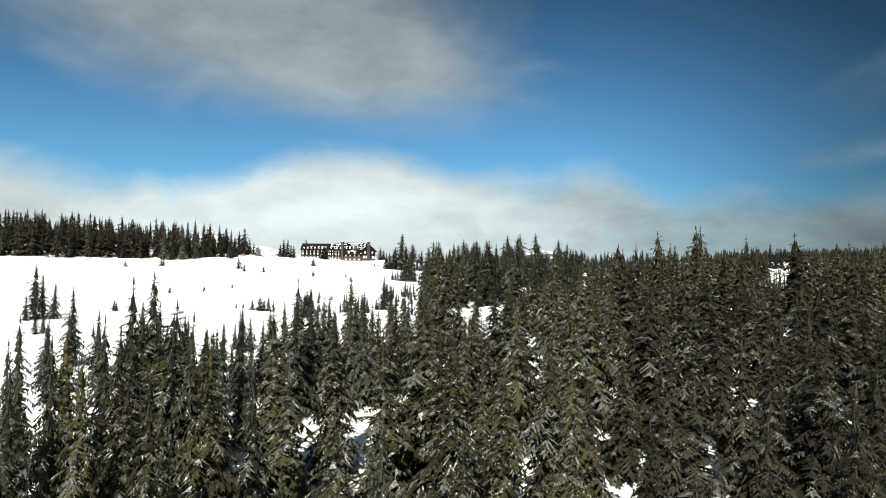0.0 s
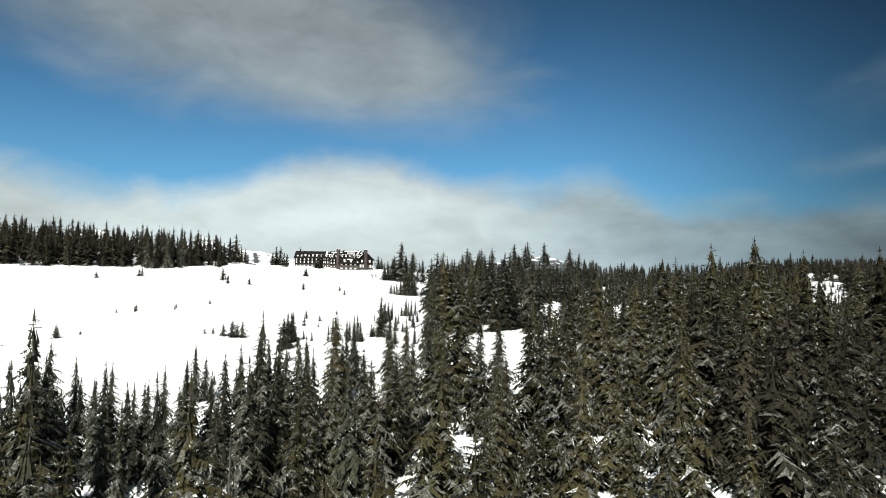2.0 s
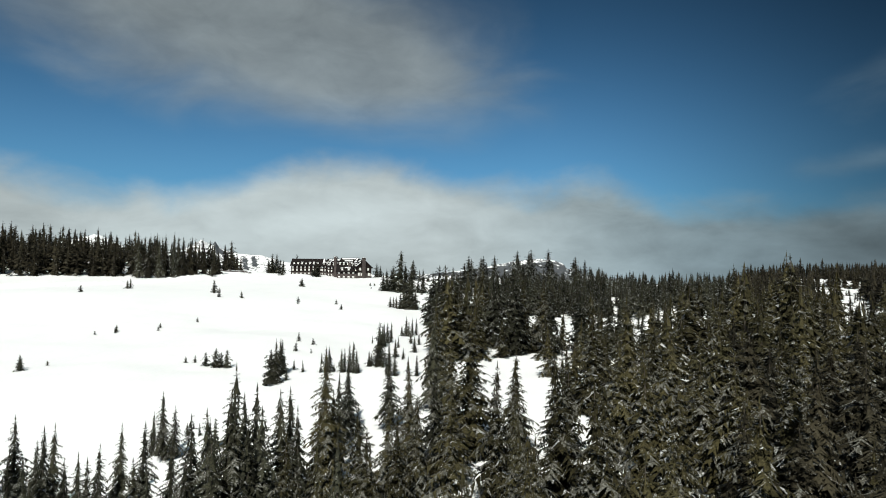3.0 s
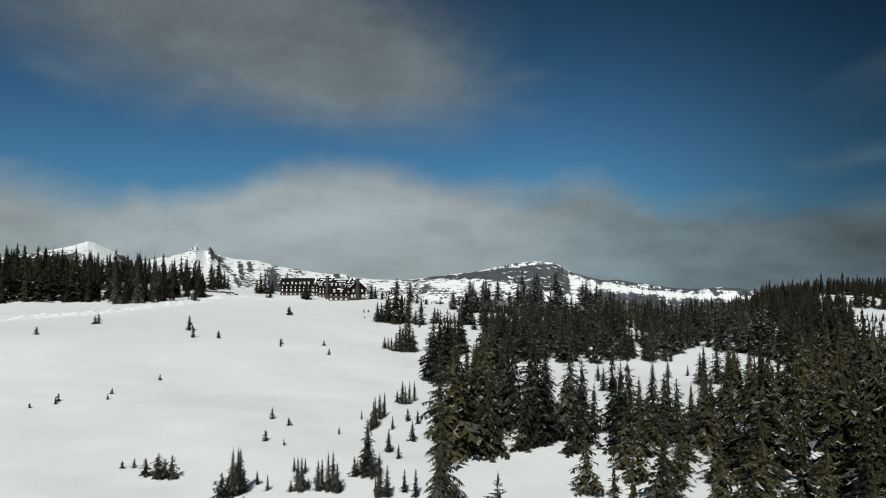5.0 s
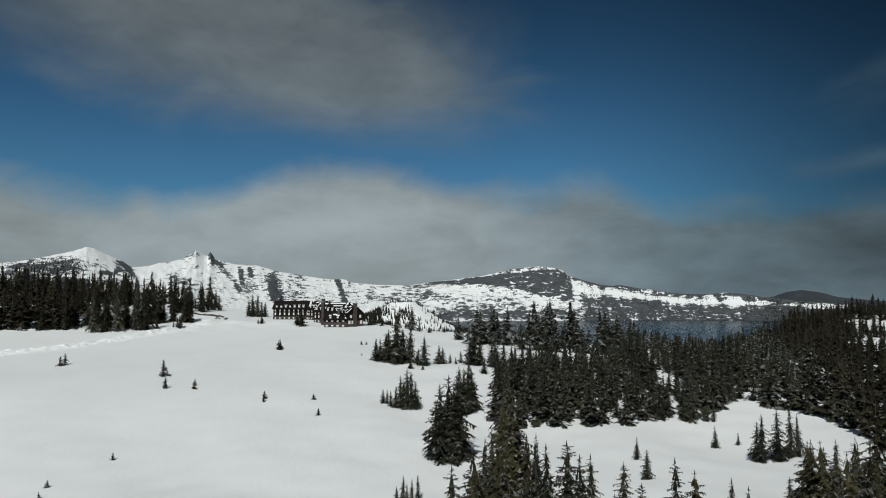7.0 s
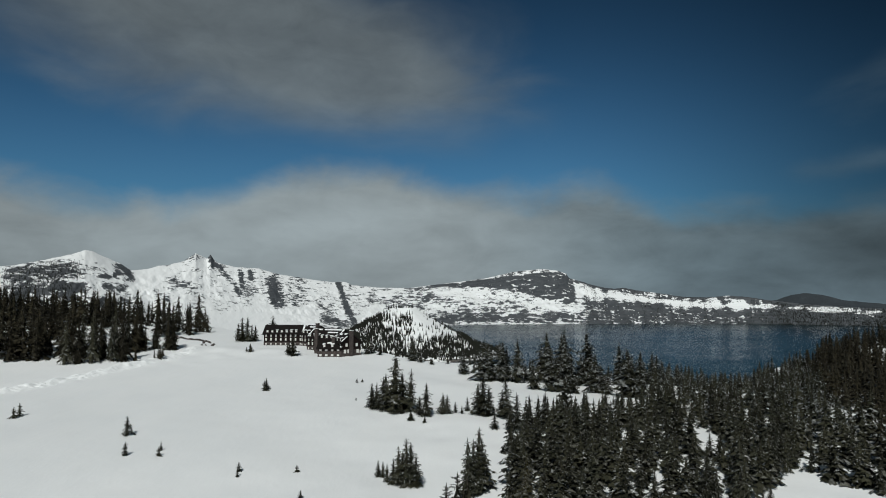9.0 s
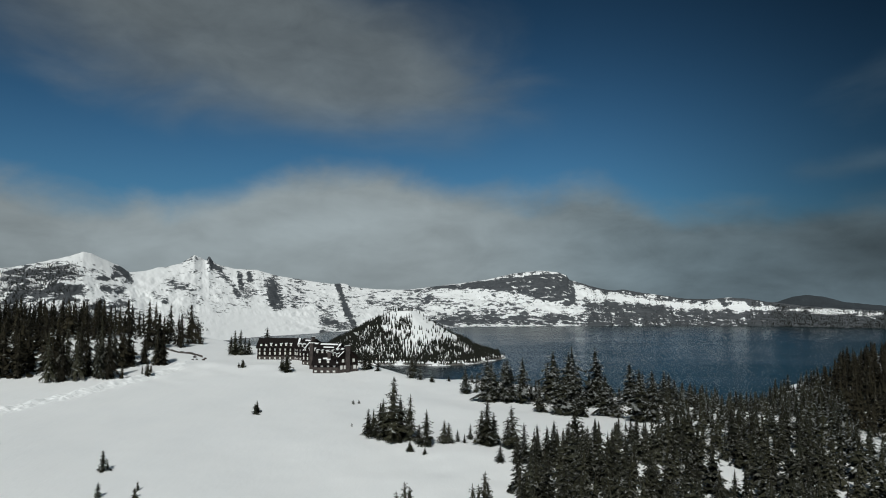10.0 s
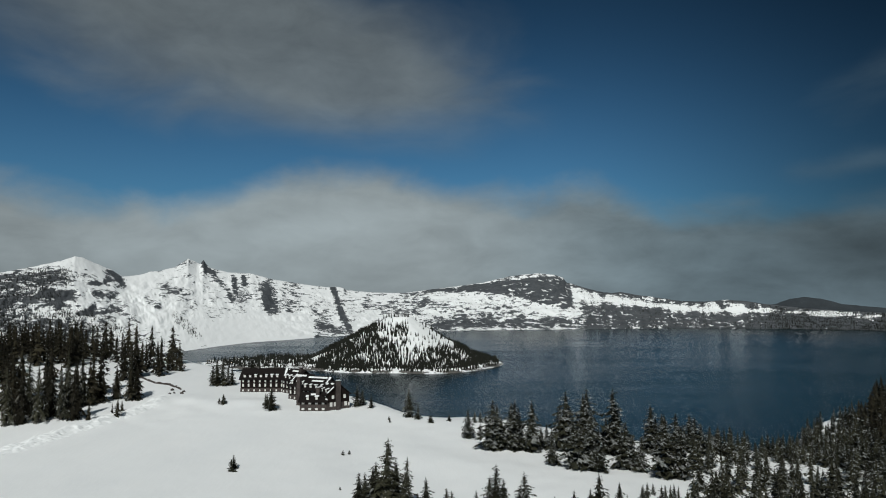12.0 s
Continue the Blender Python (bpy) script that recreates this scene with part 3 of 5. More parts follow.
def isle_z(x, y):
    dx, dy = np.asarray(x, float) - ISLE_X, np.asarray(y, float) - ISLE_Y
    th = np.arctan2(dy, dx)
    r = np.hypot(dx, dy) * (1 + 0.05 * np.sin(3 * th + 1) + 0.03 * np.sin(7 * th))
    cone = 136 - 0.56 * np.maximum(r - 36, 0) + 6 * np.exp(-((r - 36) / 18) ** 2) - 8 * np.exp(-(r / 22) ** 2)
    cone = np.where(cone < 16, 16 * np.exp((cone - 16) / 26), cone)
    apron = 9 * np.clip((318 - r) / 22, -2, 1)
    lava = 10 * np.clip(1.15 - np.hypot((dx + 330) / 260, (dy + 20) / 190) + 0.25 * wave(dx, dy, 150, 77), -1, 0.8)
    h = np.maximum(np.where(r < 318, np.maximum(cone, apron), apron), lava)
    return LAKE + h + 2.0 * wave(dx, dy, 60, 71) + 0.9 * wave(dx, dy, 22, 72)


ix, iy = np.meshgrid(np.linspace(ISLE_X - 720, ISLE_X + 360, 240), np.linspace(ISLE_Y - 360, ISLE_Y + 360, 170), indexing="ij")
iz = isle_z(ix, iy)
isle = grid_object("island", np.stack([ix, iy, np.where(iz < LAKE - 4, LAKE - 12, iz)], -1), ISLE)
bare = 0.40 + 0.25 * fractal(ix, iy, 120, 81, 3) + 0.5 * np.exp(-((iz - LAKE - 3) / 5) ** 2)
at = isle.data.attributes.new("bare", "FLOAT", "POINT")
at.data.foreach_set("value", bare.clip(0, 1).ravel().astype(np.float32))
tagged(isle, "snow-dusted cinder cone island rising from the lake", "island", kind="structure")


# ---------------------------------------------------------------- trees
def crown_mesh(height, radius, levels, per_level, fingers, droop, seed, snow=0.2, gaps=0.1, base=0.05, ragged=0.25, spread_w=0.34, top_shape=0.70, foot=0.10):
    """A conifer's foliage: whorls of drooping boughs. A bough is a feathered spray, fingers to both sides of its rib and curtains of needles below.
    Shading normals lean outward from the stem, as the soft mass of needles does."""
    rng = random.Random(seed)
    verts, faces, mats, norms = [], [], [], []
    lean = (rng.uniform(-0.02, 0.02), rng.uniform(-0.02, 0.02))
    bulge = [rng.uniform(1 - ragged, 1 + ragged * 0.7) for _ in range(48)]

    def tri(p, q, r, n, frosted):
        b = len(verts)
        e = [q[i] - p[i] for i in range(3)]
        f = [r[i] - p[i] for i in range(3)]
        c = (e[1] * f[2] - e[2] * f[1], e[2] * f[0] - e[0] * f[2], e[0] * f[1] - e[1] * f[0])
        size = math.sqrt(c[0] ** 2 + c[1] ** 2 + c[2] ** 2) + 1e-9
        turn_over = c[0] * n[0] + c[1] * n[1] + c[2] * n[2] < 0
        g = [(-x if turn_over else x) / size for x in c]
        m = [n[i] + 0.30 * g[i] + rng.uniform(-0.20, 0.20) for i in range(3)]
        size = math.sqrt(m[0] ** 2 + m[1] ** 2 + m[2] ** 2) + 1e-9
        verts.extend((p, q, r))
        norms.extend([(m[0] / size, m[1] / size, m[2] / size)] * 3)
        faces.append((b, b + 2, b + 1) if turn_over else (b, b + 1, b + 2))
        mats.append(1 if frosted else 0)

    for lv in range(levels):
        f = min(max((lv + rng.uniform(-0.4, 0.4)) / levels, 0.0), 0.995)
        z0 = height * (base + (1 - base) * f)
        r = radius * ((1 - f) ** top_shape * (0.90 + 0.20 * math.sin(lv * 2.3 + seed)) + 0.03)
        if f < foot:
            r *= 0.70 + 0.30 * f / foot
        n = max(3, round(per_level * (0.5 + 0.5 * (1 - f))))
        turn = rng.uniform(0, 6.28)
        for k in range(n):
            if rng.random() < gaps:
                continue
            a = turn + 6.283 * (k + rng.uniform(-0.35, 0.35)) / n
            L = r * rng.uniform(0.58, 1.14) * bulge[int((a % 6.283) / 6.284 * 6) + 6 * int(f * 7.99)]
            z = z0 + rng.uniform(-0.5, 0.5) * height / levels
            ux, uy = math.cos(a), math.sin(a)
            rise = (0.6 if f > 0.85 else 0.16) + rng.uniform(-0.2, 0.2)
            sag = droop * rng.uniform(0.7, 1.35) * (1.2 - 0.7 * f)
            bx, by = lean[0] * z, lean[1] * z
            laden = rng.random() < snow * (0.7 + 0.9 * f) * 1.5
            soft = (0.62 * ux, 0.62 * uy, 0.70)

            def rib(s):
                return (bx + ux * L * s, by + uy * L * s, z + L * (rise * s - sag * s * s))

            def side(s, w, drop):
                c = rib(s)
                return (c[0] - uy * w, c[1] + ux * w, c[2] - drop)

            for i in range(fingers):
                s0, s1 = 0.05 + 0.90 * i / fingers, 0.05 + 0.90 * (i + 1) / fingers
                p0, p1 = rib(s0), rib(s1)
                mid = (s0 + s1) / 2
                full = 0.45 + 1.1 * mid if mid < 0.6 else 1.11 - 1.7 * (mid - 0.6)
                for sd in (1, -1):
                    w = spread_w * L * full * rng.uniform(0.55, 1.4) + 0.05
                    tri(p0, p1, side(mid + rng.uniform(0.06, 0.22), sd * w, w * rng.uniform(0.12, 0.85)), soft, laden and mid > 0.3 and rng.random() < 0.7)
                if i % 2 == 0:
                    c = rib(mid)
                    drop = (0.20 * L + 0.12) * rng.uniform(0.5, 1.3)
                    tri(p0, p1, (c[0] + rng.uniform(-0.1, 0.1), c[1] + rng.uniform(-0.1, 0.1), c[2] - drop), (ux, uy, 0.15), False)
            w = 0.10 * L + 0.04
            tri(side(0.88, w, 0.3 * w), side(0.88, -w, 0.3 * w), rib(1.0 + rng.uniform(0.04, 0.14)), soft, laden and rng.random() < 0.6)
    # the close inner foliage round the stem: small shaggy tufts
    rows, ring = (15, 8) if levels > 25 else (9, 6)
    for i in range(rows):
        f = (i + 0.3) / rows * 0.9
        z0, r = height * (base + 0.02 + (1 - base) * f), radius * 0.36 * (1 - f) ** 0.8 + 0.05
        hang = height / rows
        cx, cy = lean[0] * z0, lean[1] * z0
        for k in range(ring):
            a = 6.283 * (k + 0.5 * (i % 2)) / ring + rng.uniform(-0.3, 0.3)
            q = r * rng.uniform(0.6, 1.4)
            zt = z0 + hang * rng.uniform(-0.3, 0.4)
            lo, hi = a - 2.8 / ring, a + 2.8 / ring
            tri((cx + 0.2 * q * math.cos(a), cy + 0.2 * q * math.sin(a), zt + hang * 0.7), (cx + q * math.cos(lo), cy + q * math.sin(lo), zt - hang * rng.uniform(0.1, 0.5)),
                (cx + q * math.cos(hi), cy + q * math.sin(hi), zt - hang * rng.uniform(0.1, 0.5)), (math.cos(a), math.sin(a), 0.2), False)
    # the leader shoot
    for k in range(3):
        a = 2.1 * k + seed
        h = height * 0.035
        cx, cy = lean[0] * height, lean[1] * height
        tri((cx + 0.10 * math.cos(a), cy + 0.10 * math.sin(a), height - h), (cx + 0.10 * math.cos(a + 2), cy + 0.10 * math.sin(a + 2), height - h), (cx, cy, height + h * 0.8), (math.cos(a + 1), math.sin(a + 1), 0.3), False)
    return verts, faces, mats, lean, norms


def trunk_data(height, r0, lean, seed, rings=6, sides=6):
    rng = random.Random(seed)
    v, f = [], []
    for i in range(rings):
        s = i / (rings - 1)
        z = -0.6 + (height * 0.97 + 0.6) * s
        r = r0 * (1 - s) ** 0.9 + 0.02
        if i == 0:
            r *= 1.35
        ox, oy = lean[0] * z + rng.uniform(-0.03, 0.03), lean[1] * z + rng.uniform(-0.03, 0.03)
        v += [(ox + r * math.cos(6.283 * k / sides), oy + r * math.sin(6.283 * k / sides), z) for k in range(sides)]
    for i in range(rings - 1):
        for k in range(sides):
            a, b = i * sides + k, i * sides + (k + 1) % sides
            f.append((a, b, b + sides, a + sides))
    return v, f


KINDS = {}


def conifer_kind(key, label, height, radius, levels, per_level, fingers, droop, seed, needles, snow, gaps, base, ragged=0.25, spread_w=0.34, top_shape=0.70, foot=0.10, frost=None):
    """One conifer, built once at the given height; the first one planted is this one, the others are its copies."""
    root = new("conifer")
    v, f, mi, lean, norms = crown_mesh(height, radius, levels, per_level, fingers, droop, seed, snow, gaps, base, ragged, spread_w, top_shape, foot)
    crown = mesh_object("crown", v, f, [needles, frost or DUSTED], root, face_mats=mi, smooth=True)
    crown.data.normals_split_custom_set_from_vertices(norms)
    tv, tf = trunk_data(height, 0.014 * height + 0.03, lean, seed)
    mesh_object("trunk", tv, tf, BARK, root, smooth=True)
    tagged(root, label, "conifer tree")
    KINDS[key] = [root, height, False]
    return root


def plant(key, x, y, height, turn, widen=1.0, group="", sink=0.15):
    """Stand a conifer of a kind on the ground, at the height it has grown to."""
    root, h0, used = KINDS[key]
    s = height / h0
    m = Matrix.Translation((x, y, float(ground_z(x, y)) - sink)) @ Matrix.Rotation(turn, 4, "Z")
    if used:
        ob = copy_thing(root, m)
    else:
        ob, KINDS[key][2] = root, True
        ob.matrix_basis = m
    ob.scale = (s * widen, s * widen, s)
    if group:
        tagged(ob, group=group)
    return ob


FIR = "tall dark olive fir with snow-dusted drooping branches standing in snow"
HEM = "slender dark hemlock with sparse drooping branches in snow"
BUSHY = "full bushy dark green fir reaching down to the snow"
RIME = "fir crusted pale grey with frost standing in snow"
for n in range(5):
    conifer_kind(f"fir{n}", FIR, 18.0, 3.1 + 0.3 * (n % 3), 46, 11, 7, 0.74, 100 + n, NEEDLES, 0.14 + 0.13 * (n % 3), 0.07, 0.03, 0.36, 0.27, 0.78)
for n in range(4):
    conifer_kind(f"hem{n}", HEM, 16.0, 2.5 + 0.25 * n, 40, 8, 7, 0.80, 140 + n, NEEDLES_DARK, 0.16, 0.20 + 0.04 * n, 0.08, 0.48, 0.24, 0.80)
for n in range(3):
    conifer_kind(f"brown{n}", "tall brownish black fir with dense drooping branches standing in snow", 18.0, 3.1 + 0.3 * n, 44, 10, 7, 0.76, 155 + n, NEEDLES_BROWN, 0.05, 0.08, 0.03, 0.40, 0.27, 0.78)
for n in range(3):
    conifer_kind(f"bushy{n}", BUSHY, 12.0, 2.2 + 0.2 * n, 25, 9, 5, 0.5, 170 + n, NEEDLES_DARK, 0.10, 0.04, 0.0, 0.28, 0.32, 0.66, 0.28)
for n in range(3):
    conifer_kind(f"rime{n}", RIME, 15.0, 2.6 + 0.25 * n, 30, 10, 3, 0.55, 185 + n, NEEDLES_DARK, 0.34, 0.06, 0.02, 0.36, 0.32, 0.70, 0.2, FROSTED)
for n in range(3):
    conifer_kind(f"young{n}", "small young fir poking up through smooth snow", 3.0, 0.7 + 0.12 * n, 13, 7, 2, 0.4, 200 + n, NEEDLES_DARK, 0.08, 0.14, 0.0, 0.30)
for n in range(3):
    conifer_kind(f"shrub{n}", "stunted bushy young fir standing alone on smooth snow", 4.0, 1.15 + 0.15 * n, 15, 9, 3, 0.45, 220 + n, NEEDLES_DARK, 0.12, 0.12, 0.0, 0.5, 0.34, 0.52, 0.15)


# trees that stand apart and can be told one from another: x, y, height
MEADOW_CLUMP = [(-38.6, 404.9, 9.6), (-36.9, 405.0, 9.6), (-34.0, 402.1, 12.2), (-29.3, 399.5, 21.7), (-26.3, 401.7, 14.7), (-23.4, 399.6, 16.0), (-32.8, 402.2, 13.7), (-16.8, 391.8, 12.5), (-19.6, 394.2, 6.7), (-10.8, 394.8, 7.9), (-9.1, 394.2, 7.1), (-6.0, 396.5, 4.3), (-3.6, 394.8, 3.0), (-26.3, 396.0, 3.1), (-22.4, 386.0, 3.5), (-17.0, 381.7, 2.5), (4.2, 393.7, 15.6), (2.2, 395.4, 11.8), (6.7, 394.6, 11.2), (-1.3, 402.3, 5.7), (13.2, 391.3, 14.6), (11.4, 393.7, 10.1), (7.5, 373.9, 5.6), (15.4, 374.3, 12.5), (12.6, 372.5, 9.3)]
RIM_TREES = [(-1.5, 488.9, 11.8), (3.9, 492.1, 5.5), (2.2, 513.8, 5.3), (8.2, 472.3, 19.3), (10.1, 472.3, 17.9), (12.3, 476.4, 11.8), (16.1, 473.7, 18.2), (17.6, 472.3, 19.3), (19.5, 476.7, 15.3), (24.6, 469.8, 19.8), (24.2, 472.4, 12.8), (29.4, 479.5, 8.3), (31.0, 474.2, 10.5), (29.8, 450.1, 13.3), (36.4, 474.0, 17.9), (38.9, 474.0, 23.5), (40.0, 474.0, 18.3), (36.9, 445.0, 17.4), (39.8, 443.3, 15.6), (47.9, 474.0, 25.4), (46.0, 474.0, 23.4), (43.6, 443.7, 20.3), (46.3, 442.2, 15.6), (55.8, 474.0, 14.6), (59.1, 474.0, 25.9), (60.6, 474.0, 19.3), (57.8, 449.6, 17.1), (60.5, 450.3, 12.8), (62.7, 446.5, 12.6), (74.3, 474.0, 19.5)] + [(76.6, 474.0, 14.3), (78.9, 474.0, 15.5), (69.6, 437.9, 20.4), (84.8, 474.0, 15.6), (74.2, 436.3, 18.8), (90.7, 474.0, 15.4), (92.6, 474.0, 14.3), (95.4, 474.0, 12.2), (98.9, 474.0, 11.3), (101.9, 474.0, 10.3), (4.9, 514.2, 5.3), (7.5, 513.0, 4.5), (9.0, 514.7, 2.7), (-18.7, 510.9, 3.4), (-9.9, 515.4, 3.5), (-39.0, 515.9, 2.1)]
SLOPE_TREES = [(-7.7, 270.4, 16.2), (-6.2, 269.4, 18.3), (-3.9, 270.3, 18.4), (-8.8, 271.9, 12.5), (-3.0, 271.3, 14.1), (-5.1, 268.8, 16.2)]
SLOPE_CLUMPS = [(-27.7, 327.7, 4.7), (-26.2, 326.8, 4.7), (-24.7, 323.0, 5.2), (-23.1, 322.3, 6.9), (-21.6, 321.6, 10.2), (-20.5, 321.7, 8.8), (-19.3, 321.8, 12.5), (-18.0, 321.0, 11.7), (-16.8, 320.6, 8.8), (-2.5, 314.4, 14.9), (-1.2, 316.5, 14.0), (0.0, 318.3, 16.4), (1.1, 321.8, 12.2), (2.3, 327.8, 7.0)]
YOUNG_FIRS = [(-36.3, 174.2, 7.3), (-35.5, 174.4, 7.3), (-35.2, 174.5, 7.0), (-34.8, 175.0, 3.6), (-37.1, 175.0, 2.7), (-35.9, 174.2, 4.8), (-33.5, 177.9, 2.3), (-31.0, 174.9, 2.4), (-27.2, 173.9, 1.9), (-28.8, 183.3, 2.5), (-26.2, 174.4, 5.4), (-25.6, 174.5, 5.4), (-24.8, 175.1, 1.7), (-26.9, 182.8, 2.4), (-23.2, 174.5, 4.8), (-22.6, 174.9, 4.8), (-21.5, 174.4, 6.1), (-20.7, 174.0, 6.2), (-20.0, 173.5, 4.8), (-19.7, 173.9, 2.1), (-18.4, 180.6, 3.2), (-18.0, 180.8, 2.7), (-16.2, 180.8, 9.3), (-16.6, 181.3, 7.3), (-13.4, 172.2, 6.7), (-12.3, 172.3, 5.0), (-14.1, 173.2, 2.9), (-22.7, 222.5, 2.1), (-19.1, 213.2, 6.4), (-18.8, 215.3, 6.5)] + [(-18.6, 221.6, 5.8), (-17.8, 223.9, 5.8), (-19.4, 212.4, 3.7), (-14.2, 195.5, 4.1), (-12.0, 189.9, 2.6), (-14.9, 212.2, 2.9), (-16.1, 240.0, 3.1), (-14.7, 237.8, 5.9), (-13.8, 236.9, 4.9), (-13.0, 237.8, 5.5), (-11.9, 241.6, 5.3), (-10.2, 202.5, 3.8), (-9.8, 215.6, 3.0), (-12.1, 218.4, 2.8), (-9.9, 174.3, 3.4), (-8.1, 172.7, 4.0)]
KNOLL_EDGE = [(-228.6, 648.0, 15.2), (-222.3, 642.9, 19.5), (-219.2, 644.4, 20.7), (-216.7, 645.6, 20.7), (-217.1, 653.4, 18.4), (-216.9, 659.1, 13.6), (-214.5, 660.0, 7.8), (-205.2, 650.0, 15.2), (-201.2, 651.4, 12.6), (-197.5, 650.0, 14.4), (-195.3, 651.2, 13.7), (-191.7, 650.0, 13.3), (-190.8, 559.0, 15.3), (-182.8, 556.6, 19.1), (-181.2, 559.7, 17.8), (-198.1, 544.6, 23.5), (-193.5, 549.1, 15.5), (-170.2, 516.4, 7.6), (-179.4, 529.8, 5.6), (-206.8, 547.4, 21.4), (-206.5, 537.2, 20.2)]
KNOLL_FRONT = [(-216.9, 504.7, 27.0), (-211.1, 506.8, 27.3), (-204.6, 509.3, 27.6), (-196.2, 513.6, 27.9), (-190.5, 515.5, 28.2), (-196.7, 544.9, 26.7), (-196.4, 551.2, 18.2), (-191.0, 557.6, 18.0), (-184.1, 560.5, 23.9), (-181.9, 563.4, 18.4), (-205.3, 521.1, 30.0), (-216.7, 521.5, 30.3), (-224.8, 521.2, 30.6), (-204.7, 535.1, 30.9), (-200.0, 540.4, 26.9), (-184.0, 516.1, 9.6), (-178.3, 533.3, 7.8), (-175.4, 531.9, 6.2)]
GLADE_TREES = [(40.2, 271.0, 5.7), (38.5, 256.0, 6.5), (73.5, 315.0, 4.7), (75.4, 315.0, 6.5), (66.8, 291.1, 6.0), (73.6, 292.4, 3.4), (72.2, 277.6, 9.7), (72.9, 276.0, 12.1), (77.0, 276.5, 12.7), (81.6, 279.2, 13.0), (83.7, 279.6, 10.9), (59.5, 316.6, 12.0), (58.7, 320.7, 7.6), (62.8, 318.0, 8.3), (68.1, 313.9, 13.4), (66.6, 315.0, 9.0), (85.2, 332.8, 14.9), (83.7, 334.4, 11.5), (89.4, 336.0, 12.2)]
LONE_SHRUBS_A = [(-164.7, 383.4, 4.9), (-113.3, 358.4, 6.3), (-103.6, 336.9, 4.1), (-95.7, 343.4, 2.8), (-66.4, 326.1, 2.7), (-89.9, 437.5, 4.6), (-127.2, 541.8, 4.9), (-52.2, 459.1, 2.1), (-46.4, 415.5, 1.3), (-129.9, 543.0, 2.3)]
LONE_SHRUBS_B = [(-159.9, 328.1, 3.2), (-164.5, 379.6, 4.4), (-86.3, 265.8, 1.9), (-89.9, 245.1, 1.7), (-99.6, 237.7, 2.2), (-41.9, 219.5, 2.6), (-37.1, 214.5, 1.8), (-93.9, 337.7, 2.9), (-65.6, 322.1, 2.5), (-45.2, 308.1, 2.2), (-50.7, 328.2, 2.2), (-25.7, 210.0, 1.7)]
LONE_SHRUBS_C = [(-87.3, 173.6, 2.7), (-59.1, 186.5, 1.5), (-57.2, 186.8, 1.8), (-53.4, 182.6, 2.9), (-51.1, 182.1, 4.0), (-49.9, 181.9, 3.2), (-48.5, 181.6, 4.0), (-34.6, 164.2, 6.1), (-33.7, 163.9, 5.7), (-32.3, 166.6, 2.2), (-38.7, 202.2, 2.4), (-34.4, 199.1, 1.4), (-85.7, 180.0, 1.1), (-102.7, 231.2, 1.3), (-98.9, 235.4, 1.9), (-87.8, 238.6, 1.4)]
HOLLOW_TREES = [(-38.3, 126.0, 8.8), (-36.9, 126.1, 6.8), (-40.6, 128.1, 5.7), (-38.6, 134.9, 1.9), (-36.5, 134.0, 1.9), (-30.8, 114.2, 5.1), (-32.7, 129.0, 4.0), (-98.1, 155.2, 13.6), (-98.7, 152.9, 6.4), (-97.8, 158.2, 11.4), (-94.2, 156.9, 9.6), (-86.7, 137.4, 5.7), (-85.9, 138.7, 4.9), (-105.0, 175.0, 2.7), (-66.0, 115.0, 14.8), (-73.3, 135.9, 3.1), (-89.0, 175.9, 3.1), (-31.4, 123.6, 5.8), (-57.9, 98.1, 5.3)]
LODGE_TREES = [(-99.4, 530.5, 9.8), (-102.2, 533.7, 6.2), (-104.7, 539.6, 5.8), (-128.1, 544.1, 4.1), (-131.0, 546.7, 2.1), (-29.5, 520.9, 14.4), (-24.9, 517.6, 8.1), (-19.3, 513.2, 2.9), (-38.1, 511.8, 2.6), (-49.7, 536.5, 5.7), (-90.1, 441.1, 4.4), (-50.0, 460.8, 1.6), (-155.0, 605.7, 10.0), (-149.6, 598.1, 13.9), (-146.5, 598.9, 14.6), (-143.8, 599.8, 10.3), (-141.4, 600.6, 9.5), (-134.1, 618.5, 14.1)]
FRONT_ROW = [(-5.0, 205.0, 16.8), (-1.5, 215.0, 16.6), (0.7, 225.0, 16.1), (2.6, 235.0, 15.3), (9.6, 290.0, 18.8), (9.0, 250.0, 17.8), (8.9, 215.0, 18.9), (10.0, 210.0, 18.4), (14.3, 215.0, 17.7), (13.6, 200.0, 19.6), (16.2, 205.0, 18.6), (20.8, 205.0, 17.2), (22.1, 200.0, 15.7), (30.6, 210.0, 17.0), (28.3, 195.0, 16.4), (34.5, 205.0, 12.4), (37.1, 205.0, 15.7), (39.5, 205.0, 13.3), (41.9, 205.0, 12.3), (46.3, 210.0, 10.6), (50.5, 215.0, 12.6), (50.4, 210.0, 12.2), (64.4, 230.0, 13.1), (68.9, 235.0, 13.7), (72.9, 235.0, 12.8), (64.8, 215.0, 11.5)]
BACK_WOOD = [(19.6, 372.0, 10.6), (22.8, 375.0, 11.8), (25.3, 377.0, 11.5), (33.6, 385.0, 16.7), (35.0, 380.0, 12.4), (40.4, 378.0, 12.9), (41.8, 365.0, 10.7), (47.1, 370.0, 11.5), (54.3, 385.0, 12.7), (55.3, 380.0, 10.5), (59.6, 385.0, 11.2), (17.3, 360.0, 11.7), (25.6, 362.0, 11.5), (33.3, 360.0, 11.4), (36.5, 350.0, 12.7), (63.0, 390.0, 13.4), (65.1, 385.0, 13.4), (69.6, 390.0, 14.6), (72.4, 388.0, 14.0), (14.0, 345.0, 11.8), (17.5, 340.0, 12.1), (21.6, 335.0, 11.9), (26.3, 335.0, 12.0)]
